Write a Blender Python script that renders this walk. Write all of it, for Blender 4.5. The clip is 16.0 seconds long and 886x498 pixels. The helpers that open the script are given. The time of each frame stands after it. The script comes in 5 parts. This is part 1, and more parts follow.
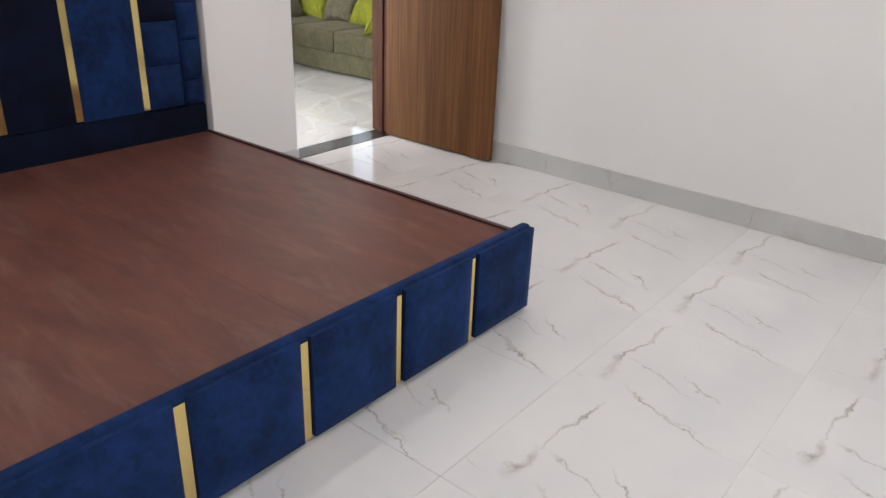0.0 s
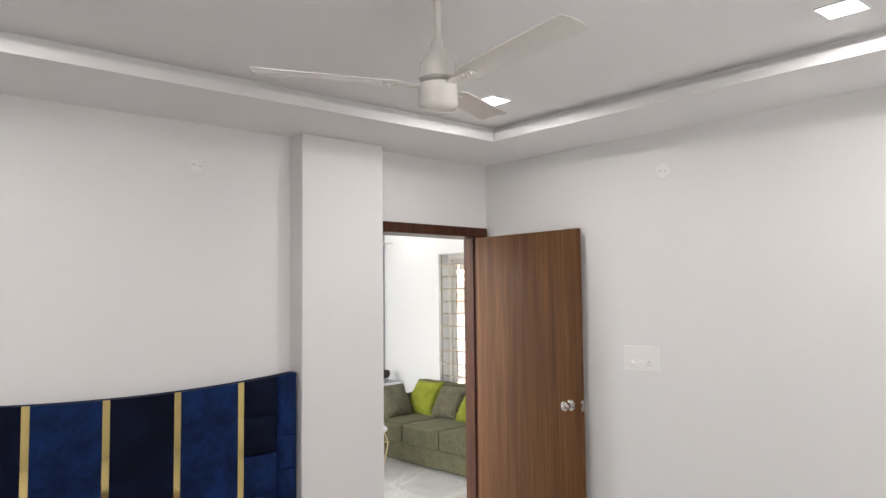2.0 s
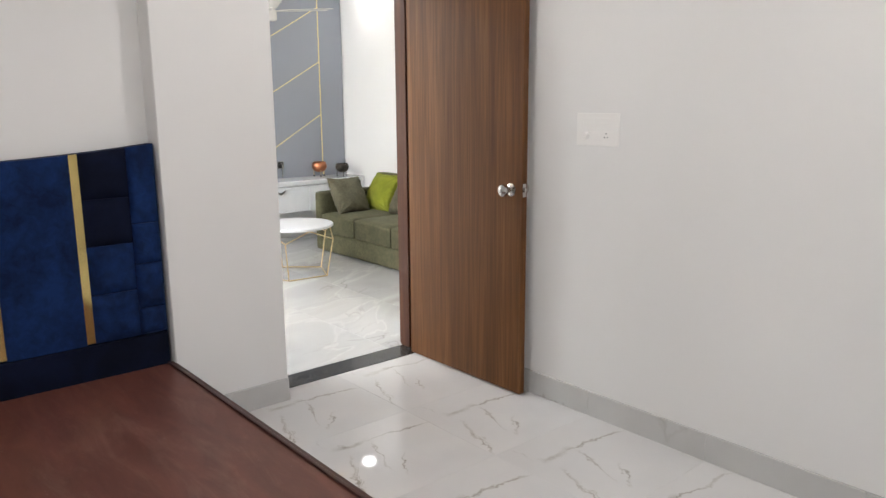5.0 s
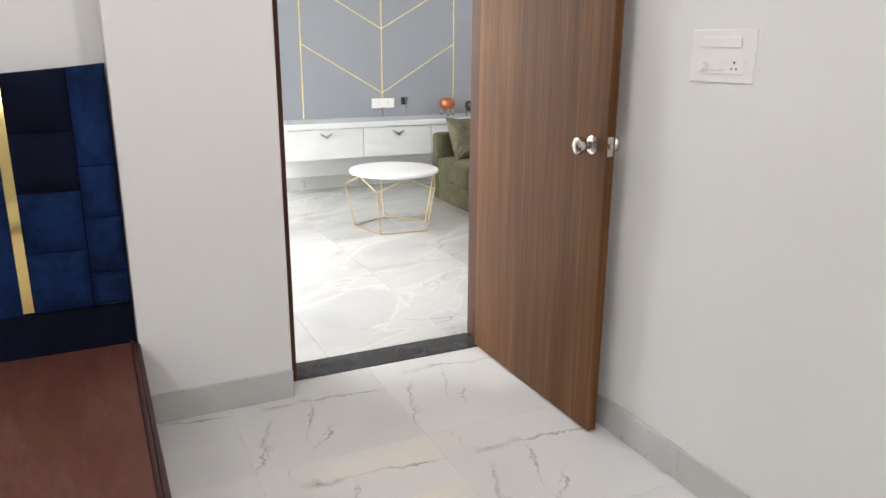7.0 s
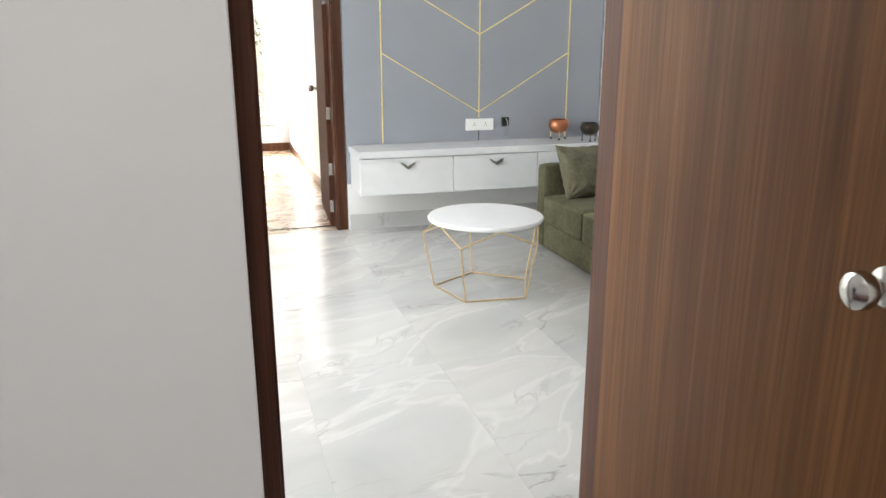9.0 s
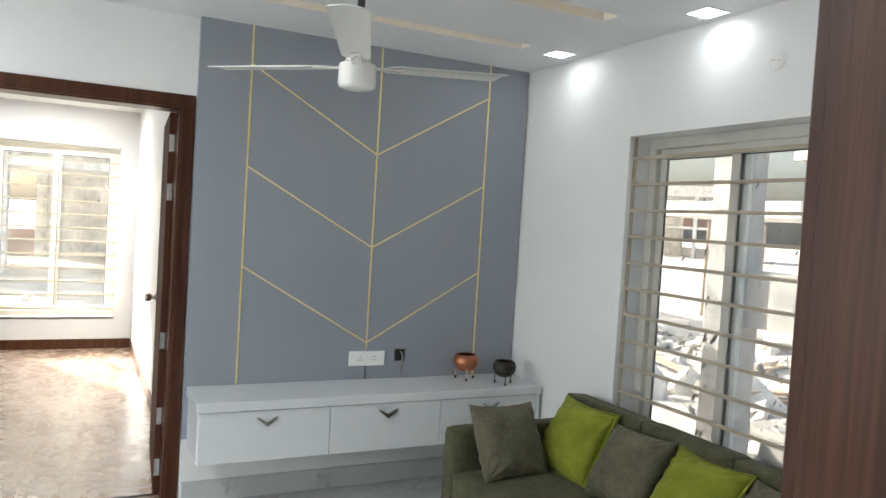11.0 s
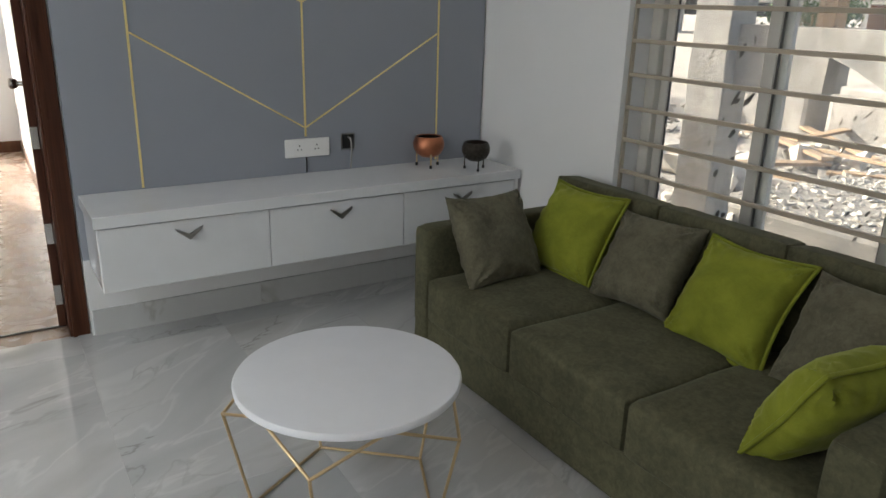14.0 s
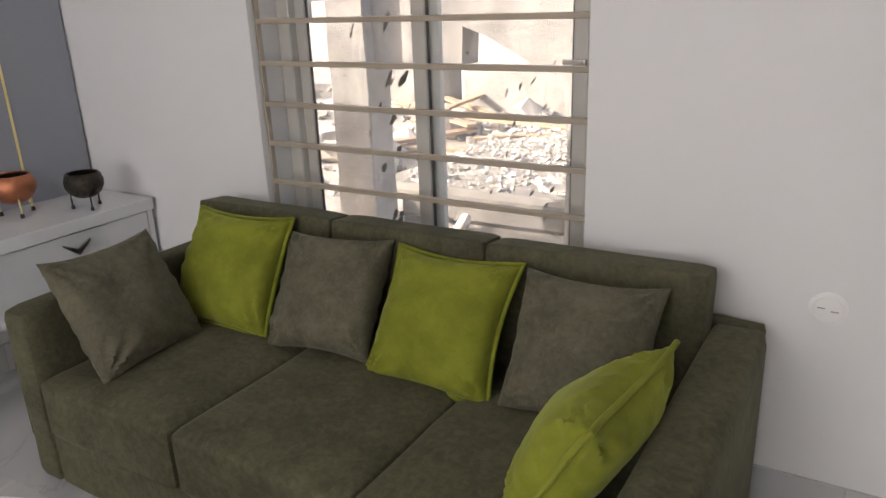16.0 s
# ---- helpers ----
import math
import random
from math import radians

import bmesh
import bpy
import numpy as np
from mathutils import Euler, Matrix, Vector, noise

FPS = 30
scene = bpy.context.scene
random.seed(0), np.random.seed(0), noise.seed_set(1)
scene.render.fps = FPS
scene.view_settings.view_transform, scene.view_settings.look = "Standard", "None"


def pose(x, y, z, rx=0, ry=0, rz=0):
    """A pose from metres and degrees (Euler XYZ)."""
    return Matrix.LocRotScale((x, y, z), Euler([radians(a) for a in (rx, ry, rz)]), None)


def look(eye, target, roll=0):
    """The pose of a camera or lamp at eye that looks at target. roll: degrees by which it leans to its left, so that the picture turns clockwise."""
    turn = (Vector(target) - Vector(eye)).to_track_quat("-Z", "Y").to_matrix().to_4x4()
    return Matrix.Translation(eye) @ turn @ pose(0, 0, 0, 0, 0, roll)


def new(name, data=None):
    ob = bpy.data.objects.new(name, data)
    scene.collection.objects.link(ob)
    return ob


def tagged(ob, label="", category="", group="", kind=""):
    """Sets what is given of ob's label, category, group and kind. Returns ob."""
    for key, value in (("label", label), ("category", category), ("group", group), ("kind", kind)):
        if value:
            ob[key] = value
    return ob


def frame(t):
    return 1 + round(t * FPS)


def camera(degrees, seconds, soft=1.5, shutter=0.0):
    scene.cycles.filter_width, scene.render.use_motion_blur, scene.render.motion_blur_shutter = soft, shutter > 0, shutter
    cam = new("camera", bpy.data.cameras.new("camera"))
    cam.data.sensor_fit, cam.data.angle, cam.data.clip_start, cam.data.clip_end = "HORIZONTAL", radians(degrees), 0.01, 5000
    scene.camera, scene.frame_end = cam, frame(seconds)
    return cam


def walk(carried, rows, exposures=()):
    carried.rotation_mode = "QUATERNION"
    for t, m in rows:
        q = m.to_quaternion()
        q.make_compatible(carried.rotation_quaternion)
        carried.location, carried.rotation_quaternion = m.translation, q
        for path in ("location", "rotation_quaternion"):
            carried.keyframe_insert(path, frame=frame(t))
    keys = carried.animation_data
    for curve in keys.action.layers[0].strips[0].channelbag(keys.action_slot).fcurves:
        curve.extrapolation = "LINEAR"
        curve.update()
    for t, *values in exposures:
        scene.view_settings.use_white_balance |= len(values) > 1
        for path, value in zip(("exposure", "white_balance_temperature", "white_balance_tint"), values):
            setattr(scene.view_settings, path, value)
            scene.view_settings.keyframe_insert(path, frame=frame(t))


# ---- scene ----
cam = camera(62.2, 16.0)
PATH = [
    (0, (0.339, 0.499, 1.393), (-0.807, 1.92, 0.577), 2.2),
    (0.5, (0.471, 0.584, 1.406), (-1.04, 1.687, 0.699), 3.3),
    (1, (0.522, 0.598, 1.502), (-1.122, 1.634, 1.03), 3.1),
    (1.5, (0.547, 0.593, 1.639), (-1.058, 1.777, 1.499), 1.6),
    (2, (0.579, 0.606, 1.728), (-0.929, 1.912, 1.858), -0.6),
    (2.5, (0.59, 0.638, 1.769), (-0.844, 2.015, 1.981), -2.4),
    (3, (0.63, 0.72, 1.753), (-0.727, 2.177, 1.936), -2.8),
    (3.5, (0.589, 0.868, 1.724), (-0.688, 2.405, 1.807), -1.9),
    (4, (0.396, 1.076, 1.632), (-0.847, 2.642, 1.571), -1.3),
    (4.5, (0.273, 1.286, 1.541), (-1.063, 2.757, 1.314), -1.1),
    (5, (0.199, 1.552, 1.484), (-1.296, 2.822, 1.094), -0.4),
    (5.2, (0.187, 1.664, 1.471), (-1.355, 2.852, 1.012), -0.1),
    (7.3, (-0.469, 2.732, 1.377), (-2.221, 3.527, 0.829), 1.0),
    (7.5, (-0.596, 2.803, 1.365), (-2.356, 3.572, 0.809), 1.5),
    (8, (-0.908, 2.948, 1.39), (-2.696, 3.627, 0.807), 0.6),
    (8.2, (-1.024, 2.995, 1.381), (-2.827, 3.615, 0.778), 0.4),
    (10.3, (-2.459, 3.519, 1.565), (-4.333, 4.137, 1.24), 2.5),
    (10.5, (-2.602, 3.552, 1.599), (-4.462, 4.241, 1.348), 3.1),
    (11, (-2.874, 3.588, 1.693), (-4.663, 4.48, 1.62), 3.5),
    (11.5, (-3.082, 3.563, 1.775), (-4.799, 4.588, 1.814), 2.2),
    (12, (-3.208, 3.594, 1.785), (-4.944, 4.586, 1.827), 1.5),
    (12.5, (-3.364, 3.705, 1.742), (-5.166, 4.569, 1.669), 1.5),
    (13, (-3.444, 3.803, 1.626), (-5.263, 4.57, 1.306), 1.6),
    (13.5, (-3.541, 3.781, 1.538), (-5.276, 4.63, 1.02), 1.7),
    (14, (-3.695, 3.85, 1.511), (-5.294, 4.872, 0.881), 1.6),
    (14.5, (-3.819, 3.929, 1.511), (-5.265, 5.125, 0.818), 1.1),
    (15, (-3.946, 4.083, 1.5), (-5.349, 5.339, 0.826), -1.1),
    (15.5, (-4.08, 4.233, 1.499), (-5.389, 5.603, 0.858), -2.3),
    (16, (-4.126, 4.352, 1.453), (-5.116, 5.961, 0.797), -2.2),
]
EXPOSURES = [(0.0, 2.86, 6550, 13), (1.2, 2.88, 6550, 13), (2.5, 2.82, 6550, 11), (4.0, 2.7, 6550, 11), (5.2, 2.8, 6600, 11), (7.3, 2.94, 6600, 10), (8.2, 2.85, 6600, 9), (9.4, 2.44, 6400, 8), (10.3, 2.02, 6200, 5),
             (11.0, 1.86, 6200, 6), (11.7, 1.36, 6250, 7), (12.5, 1.0, 6350, 8), (13.5, 1.08, 6300, 8), (14.5, 1.4, 6600, 11), (15.2, 1.6, 6700, 14), (16.0, 1.68, 6700, 18)]
walk(cam, [(t, look(eye, target, roll)) for t, eye, target, roll in PATH], EXPOSURES)

# ---- world, sun and lamps ----
world = bpy.data.worlds.new("sky")
scene.world = world
world.use_nodes = True
wt = world.node_tree
sky = wt.nodes.new("ShaderNodeTexSky")
sky.sky_type, sky.sun_disc = "NISHITA", False
SUN_EL, SUN_AZ = radians(28), radians(26)
SUN_DIR = Vector((math.cos(SUN_EL) * math.cos(SUN_AZ), math.cos(SUN_EL) * math.sin(SUN_AZ), -math.sin(SUN_EL)))
sky.dust_density, sky.ozone_density, sky.air_density = 8.0, 1.0, 1.0
sky.sun_elevation = SUN_EL
sky.sun_rotation = math.atan2(-SUN_DIR.x, -SUN_DIR.y)
wt.links.new(sky.outputs[0], wt.nodes["Background"].inputs[0])
wt.nodes["Background"].inputs[1].default_value = 0.15

sun = new("sun", bpy.data.lights.new("sun", "SUN"))
sun.data.energy, sun.data.angle, sun.data.color = 5.0, radians(0.6), (1.0, 0.945, 0.87)
sun.matrix_world = look(-SUN_DIR * 30, (0, 0, 0))


def area_lamp(name, x, y, z, size, watts, colour, size_y=None):
    data = bpy.data.lights.new(name, "AREA")
    data.energy, data.color, data.size = watts, colour, size
    if size_y:
        data.shape, data.size_y = "RECTANGLE", size_y
    ob = new(name, data)
    ob.matrix_world = pose(x, y, z)
    return ob


BED_SPOTS = [(-2.092, 3.266), (-0.421, 3.373), (-2.055, 0.95), (-0.42, 0.95)]
# the four with y below 5 are unseen, added to brighten the room
LIVING_SPOTS_AND_FILL = [(-6.62, 6.16), (-5.48, 6.20), (-4.30, 6.16), (-6.22, 2.2), (-5.26, 2.2), (-4.30, 2.2), (-5.48, 0.4)]
FAR_SPOTS = [(-11.1, 3.2)]
BED_Z, TRAY_Z, LIVING_Z, FAR_Z = 2.655, 2.745, 2.755, 2.74
for x, y in BED_SPOTS:
    area_lamp("bed_lamp", x, y, TRAY_Z - 0.022, 0.12, 1.1, (1.0, 0.97, 0.95))
# weak row by the window; the added fill lamps get 4.2 W
for x, y in LIVING_SPOTS_AND_FILL:
    area_lamp("living_lamp_and_fill", x, y, LIVING_Z - 0.022, 0.12, 0.19 if y > 5 else 4.2, (0.93, 0.975, 1.0))
for x, y in FAR_SPOTS:
    area_lamp("far_lamp", x, y, FAR_Z - 0.022, 0.12, 13.0, (1.0, 0.98, 0.96))

# fill lamps standing in for daylight at two assumed, unseen windows behind the walk
day = area_lamp("window_fill", 1.88, 1.80, 1.50, 1.45, 4.6, (1.0, 0.975, 0.955), 1.35)
day.matrix_world = look((1.88, 1.80, 1.50), (0.0, 1.80, 1.50))
# living room fill, from an opening added in the unseen back wall
day = area_lamp("window_fill", -5.20, -0.78, 1.55, 2.3, 17.0, (0.95, 0.985, 1.0), 1.35)
day.matrix_world = look((-5.20, -0.78, 1.55), (-5.20, 3.0, 1.55))

# ---- materials ----
class Mat:
    """A node material under construction."""

    def __init__(self, name, rough=0.5, metal=0.0, spec=0.5):
        self.m = bpy.data.materials.new(name)
        self.m.use_nodes = True
        self.t = self.m.node_tree
        self.b = self.t.nodes["Principled BSDF"]
        self.b.inputs["Roughness"].default_value = rough
        self.b.inputs["Metallic"].default_value = metal
        self.b.inputs["Specular IOR Level"].default_value = spec

    def node(self, kind, **ins):
        n = self.t.nodes.new(kind)
        for key, v in ins.items():
            self.put(n.inputs[int(key[1:]) if key[0] == "i" and key[1:].isdigit() else key], v)
        return n

    def put(self, socket, v):
        if isinstance(v, bpy.types.NodeSocket):
            self.t.links.new(v, socket)
        else:
            socket.default_value = v

    def math(self, op, a, b=0.0, c=0.0):
        n = self.t.nodes.new("ShaderNodeMath")
        n.operation = op
        for k, v in enumerate((a, b, c)):
            self.put(n.inputs[k], v)
        return n.outputs[0]

    def coords(self, which="Object", scale=(1, 1, 1), shift=None):
        tc = self.t.nodes.new("ShaderNodeTexCoord")
        mp = self.t.nodes.new("ShaderNodeMapping")
        self.t.links.new(tc.outputs[which], mp.inputs[0])
        mp.inputs["Scale"].default_value = scale
        if shift is not None:
            self.put(mp.inputs["Location"], shift)
        return mp.outputs[0]

    def noise(self, vec, scale=5.0, detail=4.0, rough=0.5, distort=0.0):
        n = self.node("ShaderNodeTexNoise", Vector=vec, Scale=scale, Detail=detail, Roughness=rough, Distortion=distort)
        return n.outputs["Fac"]

    def ramp(self, fac, stops):
        n = self.t.nodes.new("ShaderNodeValToRGB")
        self.t.links.new(fac, n.inputs[0])
        el = n.color_ramp.elements
        while len(el) < len(stops):
            el.new(0.5)
        for e, (p, c) in zip(el, stops):
            e.position, e.color = p, (*c, 1) if len(c) == 3 else c
        return n.outputs[0]

    def mix(self, fac, a, b, mode="MIX"):
        n = self.t.nodes.new("ShaderNodeMix")
        n.data_type, n.blend_type = "RGBA", mode
        self.put(n.inputs[0], fac)
        self.put(n.inputs[6], (*a, 1) if isinstance(a, tuple) and len(a) == 3 else a)
        self.put(n.inputs[7], (*b, 1) if isinstance(b, tuple) and len(b) == 3 else b)
        return n.outputs[2]

    def bump(self, height, strength=0.2, dist=0.01):
        n = self.node("ShaderNodeBump", Height=height, Strength=strength, Distance=dist)
        self.t.links.new(n.outputs[0], self.b.inputs["Normal"])

    def colour(self, v):
        self.put(self.b.inputs["Base Color"], (*v, 1) if isinstance(v, tuple) else v)
        return self

    def rough(self, v):
        self.put(self.b.inputs["Roughness"], v)

    def random(self):
        return self.t.nodes.new("ShaderNodeObjectInfo").outputs["Random"]


def plain(name, rgb, rough=0.5, metal=0.0, vary=0.06, scale=9.0, bump=0.0, spec=0.5):
    """A nearly even surface with slight mottling and fine relief."""
    m = Mat(name, rough, metal, spec)
    v = m.coords()
    n = m.noise(v, scale, 5, 0.6)
    lo, hi = tuple(c * (1 - vary) for c in rgb), tuple(min(1, c * (1 + vary)) for c in rgb)
    m.colour(m.ramp(n, [(0.3, lo), (0.7, hi)]))
    m.rough(m.math("MULTIPLY_ADD", m.noise(v, scale * 0.6, 3), 0.05, rough - 0.025))
    if bump:
        m.bump(m.noise(v, scale * 14, 3), bump, 0.002)
    return m.m


def emitter(name, rgb, strength):
    m = Mat(name)
    m.colour(rgb)
    m.put(m.b.inputs["Emission Color"], (*rgb, 1))
    m.b.inputs["Emission Strength"].default_value = strength
    return m.m


def paint(name, rgb, rough=0.55):
    """Rolled wall paint: faint trowel waves, orange-peel relief."""
    m = Mat(name, rough, 0, 0.35)
    v = m.coords()
    wave = m.noise(v, 0.8, 3, 0.5)
    grain = m.noise(v, 140, 2)
    m.colour(m.ramp(wave, [(0.3, tuple(c * 0.965 for c in rgb)), (0.7, rgb)]))
    m.bump(m.math("ADD", m.math("MULTIPLY", grain, 0.12), m.noise(v, 3.5, 4)), 0.18, 0.004)
    return m.m


def marble_white():
    """Polished vitrified tile with a print of grey-brown veins that repeats from tile to tile."""
    m = Mat("veined_white_tile", 0.13, 0, 0.5)
    r = m.random()
    pick = m.math("FLOOR", m.math("MULTIPLY", r, 3.0))
    tc = m.t.nodes.new("ShaderNodeTexCoord").outputs["Object"]
    sep = m.node("ShaderNodeSeparateXYZ", Vector=tc)
    u = m.math("DIVIDE", sep.outputs[0], 0.62)
    w = m.math("DIVIDE", sep.outputs[1], 0.62)
    u = m.math("ADD", u, m.math("MULTIPLY", pick, 0.07))
    base = m.t.nodes.new("ShaderNodeCombineXYZ")
    m.put(base.inputs[0], u), m.put(base.inputs[1], w), m.put(base.inputs[2], m.math("MULTIPLY", pick, 0.31))
    p = base.outputs[0]
    wob = m.math("SUBTRACT", m.noise(p, 5.0, 6, 0.65), 0.5)
    wob2 = m.math("SUBTRACT", m.noise(p, 11.0, 5, 0.7), 0.5)
    fade = m.noise(p, 4.2, 2)

    def vein(along, across, at, slope, lo, hi, width, swing, power):
        line = m.math("MULTIPLY_ADD", along, slope, at)
        off = m.math("ABSOLUTE", m.math("ADD", m.math("SUBTRACT", across, line), m.math("MULTIPLY", wob, swing)))
        off = m.math("ADD", off, m.math("MULTIPLY", m.math("ABSOLUTE", wob2), width * 2.6))
        core = m.node("ShaderNodeMapRange", Value=off, i1=width, i2=width * 0.12, i3=0.0, i4=1.0).outputs[0]
        inside = m.math("MULTIPLY",
                        m.node("ShaderNodeMapRange", Value=along, i1=lo, i2=lo + 0.12, i3=0.0, i4=1.0).outputs[0],
                        m.node("ShaderNodeMapRange", Value=along, i1=hi - 0.12, i2=hi, i3=1.0, i4=0.0).outputs[0])
        return m.math("MULTIPLY", m.math("MULTIPLY", core, inside), power)

    marks = [vein(w, u, 0.25, 0.09, 0.30, 1.02, 0.0170, 0.20, 0.8),
             vein(w, u, 0.27, 0.02, 0.16, 0.50, 0.0462, 0.24, 1.0),
             vein(w, u, 0.31, -0.10, 0.20, 0.46, 0.0211, 0.30, 0.9),
             vein(u, w, 0.60, -0.34, 0.30, 0.80, 0.0109, 0.24, 0.8),
             vein(u, w, 0.36, -0.36, 0.40, 1.02, 0.0150, 0.30, 0.9),
             vein(u, w, 0.33, -0.28, 0.50, 0.90, 0.0082, 0.36, 0.8),
             vein(u, w, 1.02, -0.75, 0.60, 0.90, 0.0150, 0.30, 0.85),
             vein(u, w, 0.14, 0.10, 0.0, 0.24, 0.0082, 0.25, 0.6)]
    total = marks[0]
    for k in marks[1:]:
        total = m.math("MAXIMUM", total, k)
    total = m.math("MULTIPLY", total, m.node("ShaderNodeMapRange", Value=fade, i1=0.32, i2=0.6, i3=0.28, i4=0.95).outputs[0])
    cloud = m.ramp(m.noise(p, 1.6, 4), [(0.3, (0.67, 0.67, 0.68)), (0.7, (0.75, 0.745, 0.74))])
    cloud = m.mix(m.math("MULTIPLY", m.math("FRACT", m.math("MULTIPLY", r, 17.3)), 0.35), cloud, (0.62, 0.615, 0.61))
    m.colour(m.mix(total, cloud, m.ramp(m.noise(p, 7, 3), [(0.35, (0.22, 0.20, 0.165)), (0.65, (0.36, 0.33, 0.28))])))
    m.rough(m.math("MULTIPLY_ADD", m.noise(p, 6, 4), 0.03, 0.03))
    return m.m


def marble_grey():
    """Polished onyx-like tile with broad soft bands and fine pale veins."""
    m = Mat("banded_grey_tile", 0.07, 0, 0.55)
    shift = m.t.nodes.new("ShaderNodeCombineXYZ")
    r = m.random()
    m.put(shift.inputs[0], m.math("MULTIPLY", r, 7.0)), m.put(shift.inputs[1], m.math("MULTIPLY", r, 3.0))
    turned = m.t.nodes.new("ShaderNodeMapping")
    m.t.links.new(m.coords("Object", (1, 1, 1), shift.outputs[0]), turned.inputs[0])
    turned.inputs["Rotation"].default_value = (0, 0, radians(-24))
    drawn = m.t.nodes.new("ShaderNodeMapping")
    m.t.links.new(turned.outputs[0], drawn.inputs[0])
    drawn.inputs["Scale"].default_value = (1.7, 0.60, 1.0)
    v = drawn.outputs[0]
    broad = m.noise(v, 1.1, 5, 0.5, 0.9)
    fine = m.noise(v, 1.3, 5, 0.55, 0.9)
    line = m.node("ShaderNodeMapRange", Value=m.math("ABSOLUTE", m.math("SUBTRACT", fine, 0.5)), i1=0.012, i2=0.0, i3=0.0, i4=1.0).outputs[0]
    pale = m.node("ShaderNodeMapRange", Value=m.math("ABSOLUTE", m.math("SUBTRACT", broad, 0.56)), i1=0.016, i2=0.0, i3=0.0, i4=0.5).outputs[0]
    c = m.ramp(broad, [(0.28, (0.40, 0.40, 0.395)), (0.43, (0.46, 0.462, 0.457)), (0.52, (0.50, 0.50, 0.495)), (0.62, (0.545, 0.543, 0.535)), (0.74, (0.45, 0.44, 0.425))])
    c = m.mix(pale, c, (0.66, 0.655, 0.64))
    m.colour(m.mix(m.math("MULTIPLY", m.math("MULTIPLY", line, m.node("ShaderNodeMapRange", Value=m.noise(v, 0.9, 3), i1=0.46, i2=0.64, i3=0.0, i4=1.0).outputs[0]), 0.7), c, (0.24, 0.225, 0.205)))
    m.rough(m.math("MULTIPLY_ADD", m.noise(v, 5, 3), 0.03, 0.03))
    return m.m


def skirting_marble():
    m = Mat("skirting_tile", 0.2)
    shift = m.t.nodes.new("ShaderNodeCombineXYZ")
    m.put(shift.inputs[0], m.math("MULTIPLY", m.random(), 9.0))
    v = m.coords("Object", (1, 1, 1), shift.outputs[0])
    fine = m.noise(v, 2.2, 4, 0.55, 0.6)
    line = m.node("ShaderNodeMapRange", Value=m.math("ABSOLUTE", m.math("SUBTRACT", fine, 0.46)), i1=0.03, i2=0.0, i3=0.0, i4=1.0).outputs[0]
    c = m.ramp(m.noise(v, 2, 5), [(0.3, (0.50, 0.50, 0.49)), (0.7, (0.60, 0.60, 0.59))])
    m.colour(m.mix(m.math("MULTIPLY", m.math("MULTIPLY", line, m.node("ShaderNodeMapRange", Value=m.noise(v, 1.4, 2), i1=0.48, i2=0.6, i3=0.0, i4=1.0).outputs[0]), 0.6), c, (0.30, 0.28, 0.24)))
    return m.m


def wood(name, dark, mid, light, rough=0.35, across=26.0, along=1.1):
    """Straight-grained laminate, grain running up z."""
    m = Mat(name, rough, 0, 0.22)
    v = m.coords("Object", (across, across, along))
    streak = m.noise(v, 1.0, 6, 0.62, 0.35)
    v2 = m.coords("Object", (across * 6, across * 6, along * 2.5))
    pore = m.noise(v2, 1.0, 3, 0.5)
    v3 = m.coords("Object", (5.0, 5.0, 0.35))
    plank = m.noise(v3, 1.0, 2)
    c = m.ramp(streak, [(0.28, dark), (0.5, mid), (0.72, light)])
    c = m.mix(m.node("ShaderNodeMapRange", Value=pore, i1=0.38, i2=0.6, i3=0.55, i4=0.0).outputs[0], c, dark)
    c = m.mix(m.node("ShaderNodeMapRange", Value=plank, i1=0.4, i2=0.62, i3=0.0, i4=0.4).outputs[0], c, dark)
    m.colour(c)
    m.bump(pore, 0.08, 0.001)
    return m.m


def velvet(name, rgb, sheen, tint, blotch=0.25, scale=7.0, fine=0.4):
    """Short-pile upholstery with brushed light and dark patches."""
    m = Mat(name, 0.85, 0, 0.15)
    v = m.coords()
    n = m.math("ADD", m.math("MULTIPLY", m.noise(v, scale, 3, 0.5, 0.4), 1.0 - fine), m.math("MULTIPLY", m.noise(v, scale * 5.5, 4, 0.65, 0.6), fine))
    fuzz = m.noise(v, 260, 2)
    lo, hi = tuple(c * (1 - blotch) for c in rgb), tuple(c * (1 + blotch) for c in rgb)
    c = m.ramp(n, [(0.38, lo), (0.62, hi)])
    c = m.mix(m.math("MULTIPLY", fuzz, 0.4), c, tuple(x * 0.55 for x in rgb))
    m.colour(c)
    m.b.inputs["Sheen Weight"].default_value = sheen
    m.b.inputs["Sheen Roughness"].default_value = 0.4
    m.b.inputs["Sheen Tint"].default_value = (*tint, 1)
    m.bump(m.math("ADD", m.math("MULTIPLY", fuzz, 0.25), m.noise(v, scale * 1.7, 3)), 0.25, 0.004)
    return m.m


